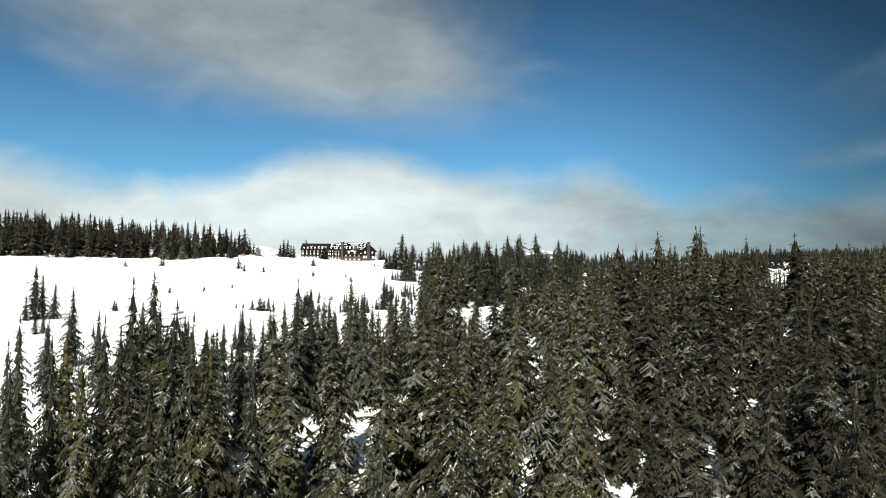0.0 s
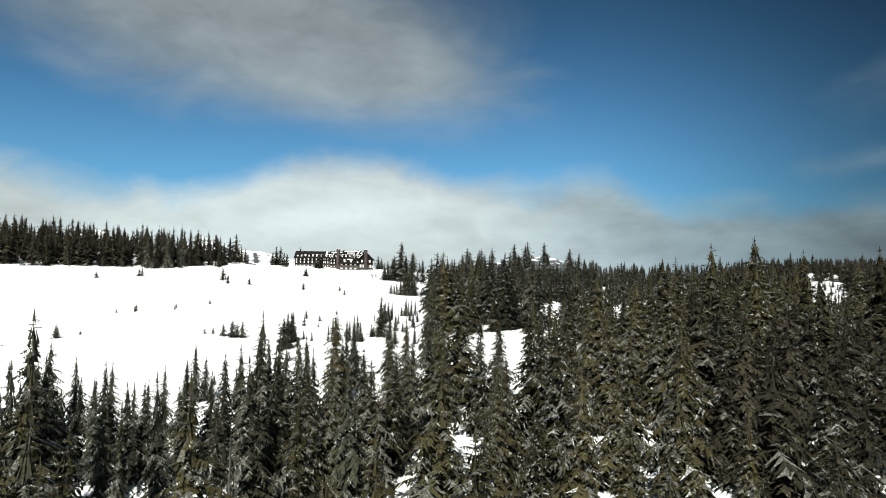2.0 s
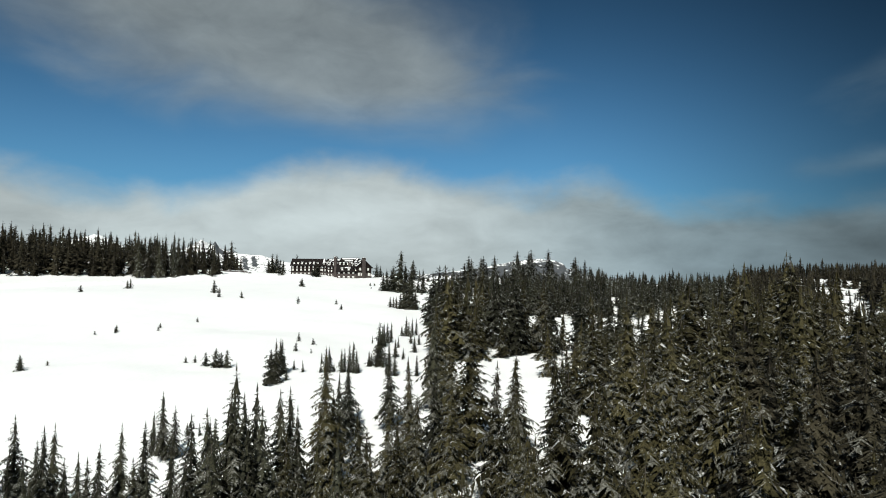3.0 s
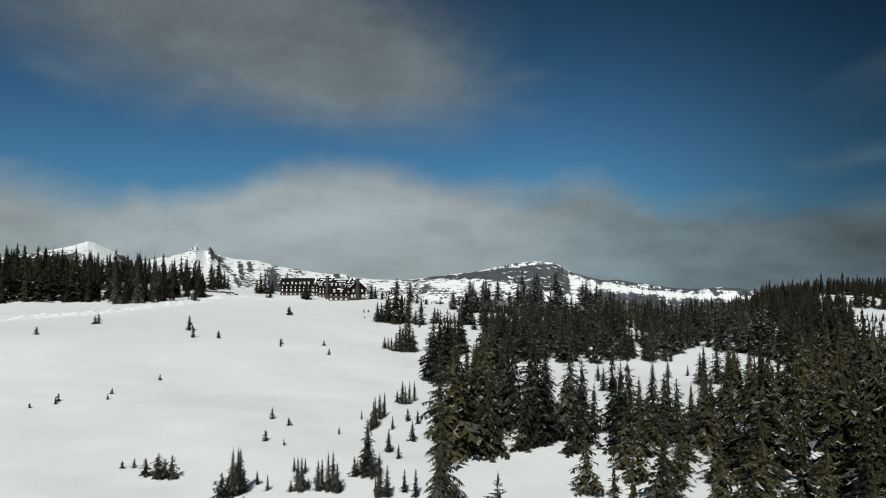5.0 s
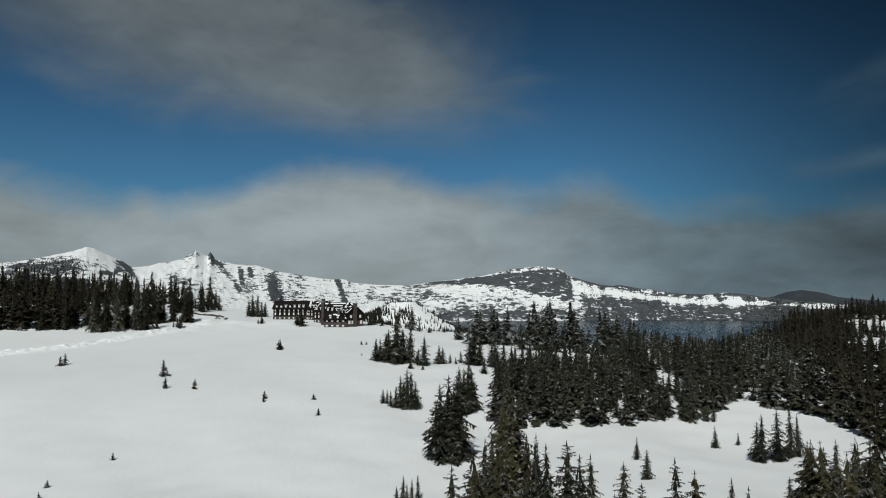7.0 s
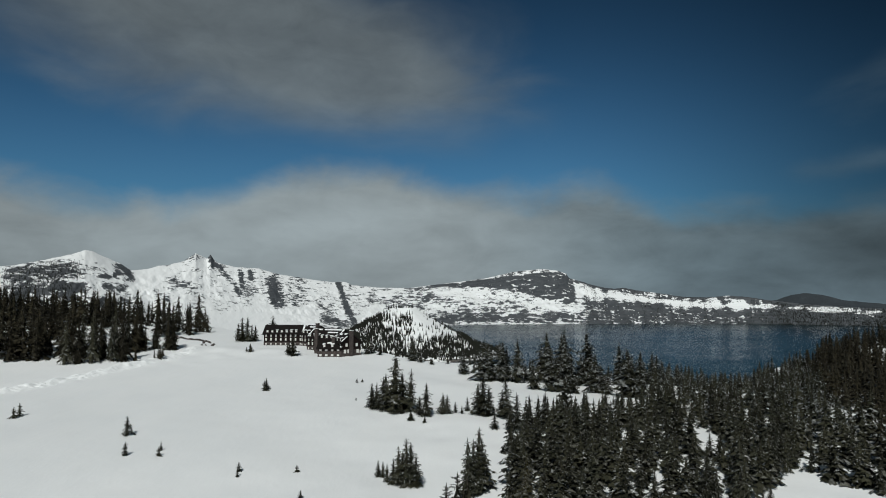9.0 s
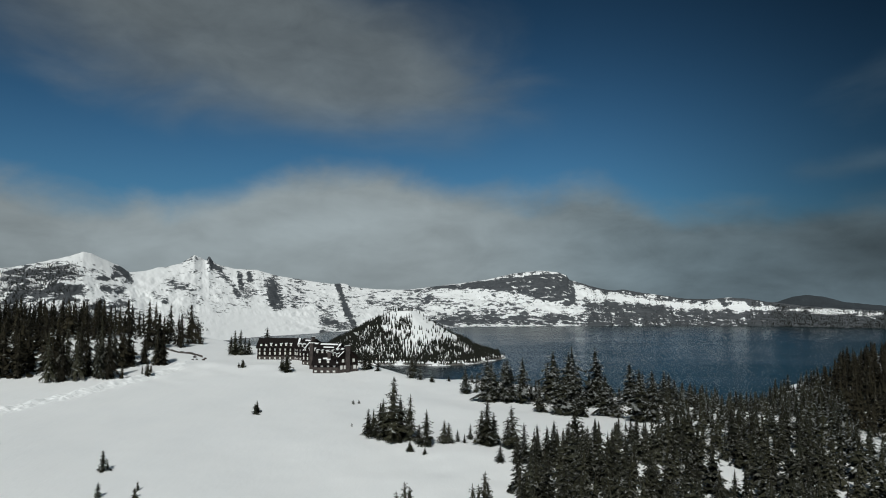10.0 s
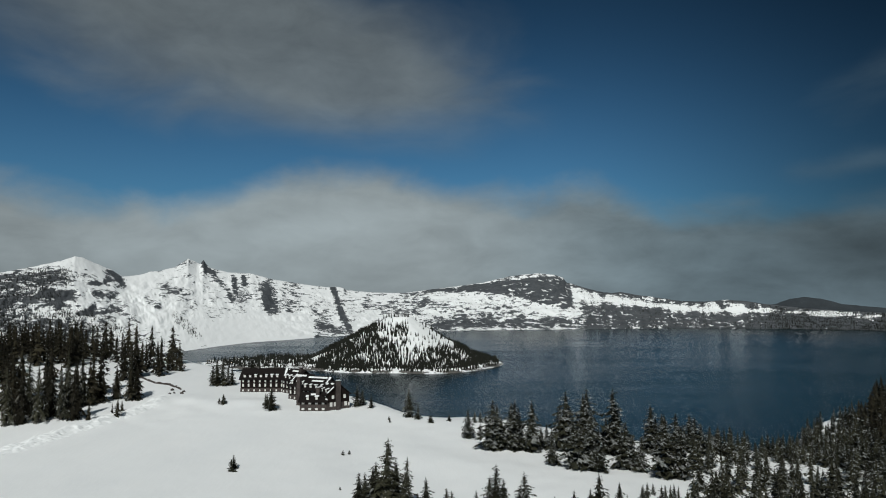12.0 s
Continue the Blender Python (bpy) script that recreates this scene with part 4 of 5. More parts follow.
MID_WOOD = [(7.6, 310.0, 8.3), (11.2, 330.0, 12.0), (14.8, 338.0, 12.9), (17.7, 335.0, 14.5), (21.8, 335.0, 13.5), (25.3, 330.0, 12.5), (29.3, 330.0, 12.7), (34.1, 335.0, 11.8), (39.2, 335.0, 11.7), (45.3, 340.0, 11.1), (51.6, 345.0, 9.2), (56.9, 345.0, 8.2), (61.1, 345.0, 7.4)]
NEAR_WOOD_A = [(-49.5, 113.0, 10.1), (-41.5, 105.0, 11.9), (-42.4, 108.0, 11.0), (-38.6, 110.0, 8.2), (-38.1, 114.0, 9.0), (-35.2, 98.0, 11.3), (-34.5, 100.0, 10.8), (-31.8, 104.0, 9.6), (-28.8, 100.0, 10.9), (-42.1, 100.0, 11.2), (-39.0, 98.0, 11.4), (-23.6, 108.0, 17.6), (-22.9, 104.0, 16.5), (-23.6, 112.0, 13.1), (-21.2, 108.0, 15.5), (-23.9, 102.0, 15.2), (-19.8, 92.0, 16.5), (-18.4, 100.0, 16.0), (-19.1, 98.0, 15.7), (-19.5, 112.0, 13.4), (-19.1, 115.0, 12.7), (-17.2, 110.0, 12.5), (-15.6, 116.0, 16.0), (-15.0, 118.0, 11.4), (-16.0, 128.0, 10.7), (-15.6, 135.0, 9.3), (-16.6, 140.0, 9.3), (-10.6, 108.0, 13.4), (-7.7, 108.0, 13.6), (-10.4, 140.0, 11.6)] + [(-6.2, 120.0, 14.2), (-4.7, 112.0, 13.2), (-6.5, 104.0, 13.6), (-8.5, 100.0, 14.1), (-13.0, 98.0, 14.9), (-15.3, 96.0, 15.1), (-11.0, 98.0, 14.3), (-25.6, 100.0, 11.5), (-3.2, 125.0, 13.0), (-4.4, 150.0, 15.1), (-3.9, 165.0, 16.0), (-37.7, 84.0, 22.3), (-38.0, 86.0, 17.6), (-38.1, 82.0, 18.3), (-38.5, 84.0, 15.1), (-37.9, 80.0, 16.0), (-36.8, 86.0, 14.6), (-38.0, 90.0, 13.1)]
NEAR_WOOD_C = [(4.7, 90.0, 15.5), (6.2, 110.0, 12.0), (3.0, 78.0, 16.0), (7.5, 128.0, 10.5)]
NEAR_WOOD_B = [(-35.0, 72.0, 23.9), (-25.2, 60.0, 21.8), (-23.4, 60.0, 22.1), (-25.0, 75.0, 17.6), (-24.2, 80.0, 18.1), (-32.8, 75.0, 19.0), (-34.9, 66.0, 20.3), (-33.1, 55.0, 22.4), (-31.6, 50.0, 21.1), (-47.5, 70.0, 18.5), (-41.9, 60.0, 18.3), (-27.5, 48.0, 21.0), (-27.9, 55.0, 20.4), (-19.1, 42.0, 21.4), (-19.6, 55.0, 21.0), (-13.8, 50.0, 19.4), (-32.2, 45.0, 19.2)]
rng = random.Random(7)
PLANTED = []


def plant_list(rows, kinds, group, wide=1.0, frac=1.0):
    for x, y, h in rows:
        key = rng.choice(kinds)
        if h < 4.2:
            key = rng.choice(["young0", "young1", "young2"])
        plant(key, x, y, h * frac, rng.uniform(0, 6.28), wide * rng.uniform(0.88, 1.12) * (1.15 if h < 4.2 else 1.0), group)
        PLANTED.append((x, y))


FIRS, HEMS, BUSHES = ["fir0", "fir1", "fir2", "fir3", "fir4"], ["hem0", "hem1", "hem2", "hem3"], ["bushy0", "bushy1", "bushy2"]
plant_list(MEADOW_CLUMP, BUSHES + ["rime0"], "clumps of firs on the open snow", 1.7)
plant_list(RIM_TREES, ["rime0", "rime1", "rime2"], "firs along the rim", 1.65, 1.05)
plant_list(SLOPE_TREES, BUSHES, "firs on the slope", 1.35, 1.1)
plant_list(YOUNG_FIRS, BUSHES + ["hem1"], "clumps of young firs on the slope", 1.05)
plant_list(SLOPE_CLUMPS, BUSHES, "firs on the slope", 1.4)
plant_list(GLADE_TREES, BUSHES + HEMS[:1], "firs round the glade", 1.2)
for i, (x, y, h) in enumerate(LONE_SHRUBS_A + LONE_SHRUBS_B + LONE_SHRUBS_C):
    plant(f"shrub{i % 3}", x, y, h, rng.uniform(0, 6.28), rng.uniform(0.9, 1.3), "lone young firs on the snowfield")
    PLANTED.append((x, y))
plant_list(HOLLOW_TREES, HEMS + BUSHES[:1], "trees in the hollow", 1.15)
plant_list(KNOLL_FRONT, ["brown0", "brown1", "hem1", "hem2"], "tall firs before the knoll", 1.05)
plant_list([p for p in LODGE_TREES if p[0] > -40], ["rime0", "rime2"], "frosted firs on the rim", 1.6)
plant_list([p for p in LODGE_TREES if p[0] <= -40] + [(-57.5, 541.5, 9.0), (-55.0, 543.0, 7.5)], BUSHES + ["rime0"], "firs beside the lodge", 1.7, 1.15)
plant_list(FRONT_ROW, BUSHES + ["hem2", "fir1", "fir2"], "row of hemlocks below the glade", 1.35)
PLANTED += [p[:2] for p in BACK_WOOD + MID_WOOD + KNOLL_EDGE]
plant_list([p for p in NEAR_WOOD_A if p[0] > -17], FIRS + HEMS, "near wood", 1.2)
plant_list([p for p in NEAR_WOOD_A if p[0] <= -17], HEMS, "near wood", 1.25)
plant_list(NEAR_WOOD_C, FIRS, "near wood", 1.15)
plant_list(NEAR_WOOD_B, HEMS + FIRS[:2], "near wood", 0.95)


def too_near(x, y, gap, pts):
    return any((x - a) ** 2 + (y - b) ** 2 < gap * gap for a, b in pts)


def in_clearing(x, y):
    for cx, cy, sx, sy in CLEARINGS:
        if ((x - cx) / sx) ** 2 + ((y - cy) / sy) ** 2 < 1:
            return True
    return False


CLEARINGS = [(8, 160, 12, 27), (14, 186, 9, 8), (225, 462, 26, 30), (260, 532, 22, 30), (50, 434, 42, 14), (60, 104, 5, 10), (70, 124, 6, 12), (82, 146, 7, 12),
             (124, 452, 18, 14), (76, 361, 7, 15), (85, 337, 5, 7), (140, 395, 9, 9), (0, 296, 12, 16), (-12, 95, 5, 7), (2, 108, 5, 8)]
WOOD_EDGE_Y = (20, 60, 95, 110, 150, 170, 200, 240, 300, 345, 380, 408, 428, 450, 600)
WOOD_EDGE_X = (-33, -36, -38, -26, -16, -6, -1, 4, 6, 10, 18, 40, 84, 56, 62)
GLADE_X, GLADE_TOP = (8, 26, 35, 56, 67, 87, 99, 112), (302, 304, 304, 314, 316, 332, 328, 296)


def in_glade(x, y):
    """The open snow between the row of hemlocks and the wood behind."""
    return 8 < x < 107 and 236 + 0.45 * max(x - 57, 0) < y < np.interp(x, GLADE_X, GLADE_TOP)


def in_gap(x, y):
    """The dip in the rim, where the trees stay small."""
    return y > 432 and abs(x - 114 - 0.85 * (y - 450)) < 15


# the wood nearest the path, tree by tree
spots = []
for _ in range(9000):
    x, y = rng.uniform(-62, 125), rng.uniform(34, 255)
    if x < np.interp(y, WOOD_EDGE_Y, WOOD_EDGE_X) or in_clearing(x, y) or abs(x) > 0.68 * (y + 14):
        continue
    if y > 212 and 12 < x < 62 or in_glade(x, y) or y > 74 and x < -2:
        continue
    if -2 < x < 15 and 138 < y < 190:
        continue
    gap = 6.1
    if too_near(x, y, gap, spots) or too_near(x, y, 3.4, PLANTED):
        continue
    spots.append((x, y))
spots.sort(key=lambda p: p[1] + 0.35 * abs(p[0]))
NEAREST, FARTHER = spots[:28], spots[28:]
for x, y in NEAREST:
    h = rng.uniform(13, 21) if x > -4 else rng.uniform(9, 18)
    if -4 < x < 14 and 100 < y < 127:
        h *= 0.62
    plant(rng.choice(["brown0", "brown1", "brown2"]) if x > rng.uniform(0.2, 0.46) * y else rng.choice(FIRS + FIRS + HEMS) if x > -4 else rng.choice(FIRS + HEMS), x, y, h, rng.uniform(0, 6.28), rng.uniform(1.0, 1.35), "conifers of the near wood")

# younger hemlocks filling the hollow below the meadow
hollow, thick = [], random.Random(77)
for _ in range(700):
    x, y = thick.uniform(-66, -23), thick.uniform(92, 114)
    if len(hollow) < 20 and not too_near(x, y, 4.6, hollow) and not too_near(x, y, 2.6, PLANTED) and -x < 0.66 * (y - 4):
        hollow.append((x, y))
        plant(thick.choice(HEMS), x, y, thick.uniform(7.5, 13.0), thick.uniform(0, 6.28), thick.uniform(1.0, 1.35), "hemlocks in the hollow")


# woods too thick to count: one joined mesh each
def joined_wood(name, label, places, needles, seed, spread_w=0.36, radius=3.0, levels=22, per_level=7, fingers=2, gaps=0.06, snow=0.2, wide=1.0, frost=None, top_shape=0.80):
    protos = []
    for n in range(5):
        v, f, mi, lean, norms = crown_mesh(18.0, radius + 0.2 * n, levels, per_level, fingers, 0.65, seed + n, snow, gaps, 0.03, 0.38, spread_w, top_shape)
        tv, tf = trunk_data(18.0, 0.30, lean, seed + n, 3, 5)
        k = len(v)
        faces = np.array(f + [(a + k, b + k, c + k) for a, b, c, d in tf] + [(a + k, c + k, d + k) for a, b, c, d in tf])
        round_n = [(math.cos(1.2566 * (i % 5)), math.sin(1.2566 * (i % 5)), 0.0) for i in range(len(tv))]
        protos.append((np.array(v + tv), faces, np.array(mi + [2] * (2 * len(tf))), np.array(norms + round_n)))
    V, F, M, T, N, k = [], [], [], [], [], 0
    for x, y, z, h in places:
        v, f, mi, nn = protos[rng.randrange(5)]
        a, s, w = rng.uniform(0, 6.28), h / 18.0, rng.uniform(0.85, 1.2) * wide
        c, d = math.cos(a), math.sin(a)
        ca, sa = c * s * w, d * s * w
        V.append(np.stack([x + v[:, 0] * ca - v[:, 1] * sa, y + v[:, 0] * sa + v[:, 1] * ca, z + v[:, 2] * s], -1))
        N.append(np.stack([nn[:, 0] * c - nn[:, 1] * d, nn[:, 0] * d + nn[:, 1] * c, nn[:, 2]], -1))
        F.append(f + k)
        M.append(mi)
        T.append(np.full(len(v), rng.random()))
        k += len(v)
    ob = mesh_object(name, np.concatenate(V).tolist(), np.concatenate(F).tolist(), [needles, frost or DUSTED, BARK], face_mats=np.concatenate(M), smooth=True)
    at = ob.data.attributes.new("tone", "FLOAT", "POINT")
    at.data.foreach_set("value", np.concatenate(T).astype(np.float32))
    ob.data.normals_split_custom_set_from_vertices(np.concatenate(N).tolist())
    return tagged(ob, label, "woods", kind="stuff")


def with_ground(pts, lo, hi):
    out = []
    for x, y in pts:
        low = 0.60 if 150 < y < 252 and 10 < x < 40 else 1.0     # younger growth below the glade
        tall = np.interp(y, (200, 260, 320, 380, 440, 500, 560, 620), (20, 20, 18, 13.5, 12.5, 11.5, 10.5, 10.5))
        h = low * rng.uniform(lo, hi)
        if rng.random() < 0.1:
            tall *= 1.3
            h *= 1.3 if 130 < y < 300 and x > 30 else 1.0
        if x < 72 and y > 372:
            tall = min(tall, 14 - 0.2 * (y - 372))
        if in_gap(x, y):
            tall = 10.5
        elif 90 < y < 450 and abs(x - 4 - 0.50 * (y - 10)) < 0.032 * y:
            tall = max(4.5, 0.5 - float(ground_z(x, y)))      # low growth before the far clearing
        elif x > 165:
            tall += 3
        out.append((x, y, float(ground_z(x, y)) - 0.2, h if h < tall or x < 0 else tall * rng.uniform(0.62, 1.0)))
    return out


def with_base(rows):
    return [(x, y, float(ground_z(x, y)) - 0.2, h) for x, y, h in rows]


far_spots = list(FARTHER)


def scatter(count, x0, x1, y0, y1, gap, keep):
    out = []
    cell = {}
    for _ in range(count):
        x, y = rng.uniform(x0, x1), rng.uniform(y0, y1)
        if not keep(x, y):
            continue
        i, j = int(x // gap), int(y // gap)
        if any(too_near(x, y, gap, cell.get((a, b), ())) for a in (i - 1, i, i + 1) for b in (j - 1, j, j + 1)):
            continue
        cell.setdefault((i, j), []).append((x, y))
        out.append((x, y))
    return out


def right_wood(x, y):
    return x > np.interp(y, WOOD_EDGE_Y, WOOD_EDGE_X) and not in_clearing(x, y) and not in_glade(x, y) and x < 0.68 * (y + 12) and y < rim_line(x) + 14 and not too_near(x, y, 3.6, PLANTED) and (y > 255 or x > 125)


middle = scatter(6000, 8, 112, 302, 400, 5.2, lambda x, y: right_wood(x, y) and not too_near(x, y, 3.6, PLANTED))
east = far_spots + [p for p in scatter(30000, 40, 390, 90, 640, 5.6, right_wood) if not (p[0] < 112 and 302 < p[1] < 400)]
east += [p for p in scatter(5000, 125, 225, 462, 565, 4.0, right_wood) if not too_near(p[0], p[1], 2.8, east)]
OLIVE = {p: p[0] < rng.uniform(0.20, 0.46) * p[1] for p in east}
close = [p for p in east if p[1] < 150 and p[0] < 90]
east = [p for p in east if not (p[1] < 150 and p[0] < 90)]
joined_wood("near_fir_wood", "thick olive fir wood with snow-dusted boughs below the glade", with_ground([p for p in close if OLIVE[p]], 12, 22), NEEDLES, 360, 0.29, 3.4, levels=36, per_level=10, fingers=6, snow=0.24, wide=1.25)
joined_wood("near_brown_wood", "thick brownish fir wood with bare patches of snow between", with_ground([p for p in close if not OLIVE[p]], 12, 22), NEEDLES_BROWN, 365, 0.29, 3.4, levels=36, per_level=10, fingers=6, snow=0.16, wide=1.25)
far_off = [p for p in east if p[1] > 290 or p[0] > 150]
east = [p for p in east if not (p[1] > 290 or p[0] > 150)]
joined_wood("fir_wood", "dense dark fir wood with frosted crowns on a snowy slope", with_ground(east, 12, 20), NEEDLES, 300, 0.30, 3.2, levels=22, per_level=8, fingers=4, snow=0.12, wide=1.55)
joined_wood("rim_fir_wood", "dense dark fir wood rolling towards the crater rim", with_ground([p for p in far_off if p[0] < 0.36 * p[1]], 9, 18), NEEDLES_DARK, 380, 0.36, levels=18, per_level=8, fingers=2, snow=0.24, wide=1.8, frost=FROSTED)
joined_wood("brown_fir_wood", "dense brownish black fir wood on the far slope", with_ground([p for p in far_off if p[0] >= 0.36 * p[1]], 9, 18), NEEDLES_BROWN, 390, 0.40, levels=10, per_level=6, fingers=2, snow=0.08, wide=2.0)
joined_wood("young_wood", "thick wood of younger firs between two snowy glades", with_ground(middle, 7.5, 15.5) + with_base(BACK_WOOD + MID_WOOD), NEEDLES_DARK, 340, 0.36, levels=22, per_level=8, fingers=2, snow=0.20, wide=1.75)


def knoll_wood(x, y):
    front = np.interp(x, (-420, -330, -241, -214, -190, -175), (470, 482, 506, 522, 548, 600))
    share = (0.55 if x < -222 else 0.03) if y < front + 45 else (0.15 if x < -262 else 0.03)
    return front < y < rim_line(x) - 4 and x < -188 and rng.random() < share * (0.4 + 0.6 * (wave(x, y, 60, 19) > -0.35)) and not too_near(x, y, 4, PLANTED)


knoll = scatter(5000, -420, -140, 470, 740, 5.4, knoll_wood)
joined_wood("knoll_wood", "dark fir wood on the snowy knoll above the ploughed bank", with_ground(knoll, 16, 29) + with_base(KNOLL_EDGE), NEEDLES_BROWN, 320, 0.34, levels=17, per_level=7, fingers=2, gaps=0.22, snow=0.03, wide=1.45, top_shape=0.60)


# tiny far conifers: slim six-sided spires
def far_spires(name, label, pts, mat):
    V, F = [], []
    for x, y, z, h in pts:
        k, r, a = len(V), h * rng.uniform(0.09, 0.15), rng.uniform(0, 6)
        V += [(x + r * math.cos(a + 1.257 * i), y + r * math.sin(a + 1.257 * i), z - 0.5 + h * 0.08 * (i % 2)) for i in range(5)] + [(x, y, z + h)]
        F += [(k + i, k + (i + 1) % 5, k + 5) for i in range(5)]
    return tagged(mesh_object(name, V, F, mat), label, "woods", kind="stuff")


pts = []
for _ in range(30000):
    x, y = rng.uniform(ISLE_X - 600, ISLE_X + 330), rng.uniform(ISLE_Y - 340, ISLE_Y + 200)
    z = float(isle_z(x, y))
    h = z - LAKE
    if h < 3:
        continue
    dx = x - ISLE_X
    dens = 0.55 * (1 - max(h - 25, 0) / 125) + 0.12
    dens *= 0.55 + 0.9 * (wave(x, y, 70, 91) > 0)
    if dx > 30 and h > 55:
        dens *= 0.12
    if dx < -40:
        dens *= 1.6
    if h < 8:
        dens *= 0.35 if dx > -180 else 0.7
    if h > 118:
        dens *= 0.25
    if dx < -230:
        dens *= 0.2
    if rng.random() < dens * 1.1:
        pts.append((x, y, z, rng.uniform(9, 19)))
far_spires("island_wood", "dark conifers thickly covering the cinder cone", pts, NEEDLES_FAR)

pts = []
flat_p, flat_a, flat_u, flat_w = WALL_P.reshape(-1, 3), WALL_A.ravel(), WALL_U.ravel(), WALL_WOOD.ravel()
wooded = np.flatnonzero((flat_a > -36) & (flat_a < 34) & (flat_u > 0.02) & (flat_u < 0.97) & (flat_w > 0.1))
for _ in range(30000):
    i = int(wooded[rng.randrange(len(wooded))])
    if rng.random() < 0.8 * flat_w[i]:
        x, y, z = flat_p[i]
        pts.append((x + rng.uniform(-4, 4), y + rng.uniform(-6, 6), z - 1, rng.uniform(7, 13) if x < 0 else rng.uniform(7, 13)))
far_spires("rim_wood", "dark conifers scattered over the crater walls", pts, NEEDLES_FAR)


# ---------------------------------------------------------------- the lodge
ROOF_SNOW = random.Random(31)


def wing(lodge, x, y, z, turn, length, depth, eave, ridge, base_h, rows, bays, dormers, gable_windows=(), snowy=1.0):
    """One wing of the lodge: stone ground storey, shingled upper storeys, steep roof with shed dormers; local x along it, y to its back."""
    m = Matrix.Translation((x, y, z)) @ Matrix.Rotation(radians(turn), 4, "Z")
    half = depth / 2
    rise = (ridge - eave) / half
    part("stone_storey", box_bm((0, 0, -4), (length, depth, base_h), m), STONE, lodge, "grey rubble stone ground storey")
    outline = [(0.12, base_h), (depth - 0.12, base_h), (depth - 0.12, eave), (half, ridge - 0.25), (0.12, eave)]
    turned = m @ Matrix(((0, 1, 0, 0), (1, 0, 0, 0), (0, 0, 1, 0), (0, 0, 0, 1)))
    part("wall", prism_bm(outline, 0.12, length - 0.12, turned), SHINGLE, lodge, "dark brown shingled wall")
    over, th = 0.9, 0.35
    for side in (0, 1):
        lo = (-over, eave - over * rise)
        tri = [lo, (half + 0.02, ridge), (half + 0.02, ridge + th), (lo[0], lo[1] + th)]
        if side:
            tri = [(depth - a, b) for a, b in tri]
        part("roof_slope", prism_bm(tri, -0.7, length + 0.7, turned), ROOF, lodge)
    part("ridge_cap", prism_bm([(half - 0.4, ridge + th - 0.3), (half, ridge + th + 0.15), (half + 0.4, ridge + th - 0.3)], -0.7, length + 0.7, turned), ROOF, lodge)
    # rows of windows along the front
    step = length / bays
    for r, (h0, ww, wh) in enumerate(rows):
        for b in range(bays):
            cx = (b + 0.5) * step
            win = part("window", box_bm((cx - ww / 2 - 0.07, -0.10, h0 - 0.07), (cx + ww / 2 + 0.07, 0.06 if h0 < base_h else 0.14, h0 + wh + 0.07), m), TRIM, lodge)
            part("shutter", box_bm((cx - ww / 2, -0.16, h0), (cx + ww / 2, -0.104, h0 + wh), m), SHUTTER, win, "pale winter shutter")
    for h0, cy, ww, wh in gable_windows:
        win = part("window", box_bm((length - 0.06, cy - ww / 2 - 0.12, h0 - 0.12), (length + 0.10, cy + ww / 2 + 0.12, h0 + wh + 0.12), m), TRIM, lodge)
        part("shutter", box_bm((length + 0.104, cy - ww / 2, h0), (length + 0.16, cy + ww / 2, h0 + wh), m), SHUTTER, win, "pale winter shutter")
    # shed dormers with snow on them
    for d in dormers:
        cx = d * length
        y0, zf = 0.55, eave + 0.55 * rise
        dw, dh = 1.15, 1.75
        dormer = part("dormer", prism_bm([(y0, zf - 0.3), (y0, zf + dh), (y0 + dh * 1.7 / rise, zf + dh + 0.9), (y0 + 2.2 / rise, zf - 0.3 + 2.0)], cx - dw, cx + dw, turned), SHINGLE, lodge, "shed dormer with dark shingled cheeks")
        part("shutter", box_bm((cx - 0.62, y0 - 0.10, zf + 0.30), (cx + 0.62, y0 - 0.02, zf + dh - 0.18), m), SHUTTER, dormer, "pale dormer window")
        up = ROOF_SNOW.uniform(0.5, 1.6) * snowy
        if up > 0.35:
            part("snow_cap", prism_bm([(y0 - 0.45, zf + dh - 0.02), (y0 - 0.40, zf + dh + 0.22), (y0 + up, zf + dh + 0.20 + 0.36 * up), (y0 + up, zf + dh + 0.12)], cx - dw + ROOF_SNOW.uniform(0, 0.6), cx + dw - ROOF_SNOW.uniform(0, 0.8), turned), SNOW, dormer, "strip of snow")
    return m, turned, rise


def snow_on_roof(lodge, turned, depth, eave, ridge, a0, a1, s0, s1):
    """A patch of snow left on the front slope, from share s0 to s1 of its height."""
    half = depth / 2
    rise = (ridge - eave) / half
    p, q = s0 * half, s1 * half
    th = 0.36
    part("snow_patch", prism_bm([(p, eave + p * rise + th), (q, eave + q * rise + th), (q, eave + q * rise + th + 0.22), (p, eave + p * rise + th + 0.28)], a0, a1, turned), SNOW, lodge, "snow left on the roof")


def chimney(lodge, x, y, z0, z1, w, d, turn):
    m = Matrix.Translation((x, y, 0)) @ Matrix.Rotation(radians(turn), 4, "Z")
    st = part("chimney", box_bm((-w / 2, -d / 2, z0), (w / 2, d / 2, z1), m, 0.06), STONE, lodge, "tall rubble stone chimney")
    part("cap", box_bm((-w / 2 - 0.18, -d / 2 - 0.18, z1), (w / 2 + 0.18, d / 2 + 0.18, z1 + 0.35), m, 0.05), STONE, st)
    part("snow_cap", box_bm((-w / 2 - 0.1, -d / 2 - 0.1, z1 + 0.354), (w / 2 + 0.1, d / 2 + 0.1, z1 + 0.55), m, 0.08), SNOW, st, "cap of snow")


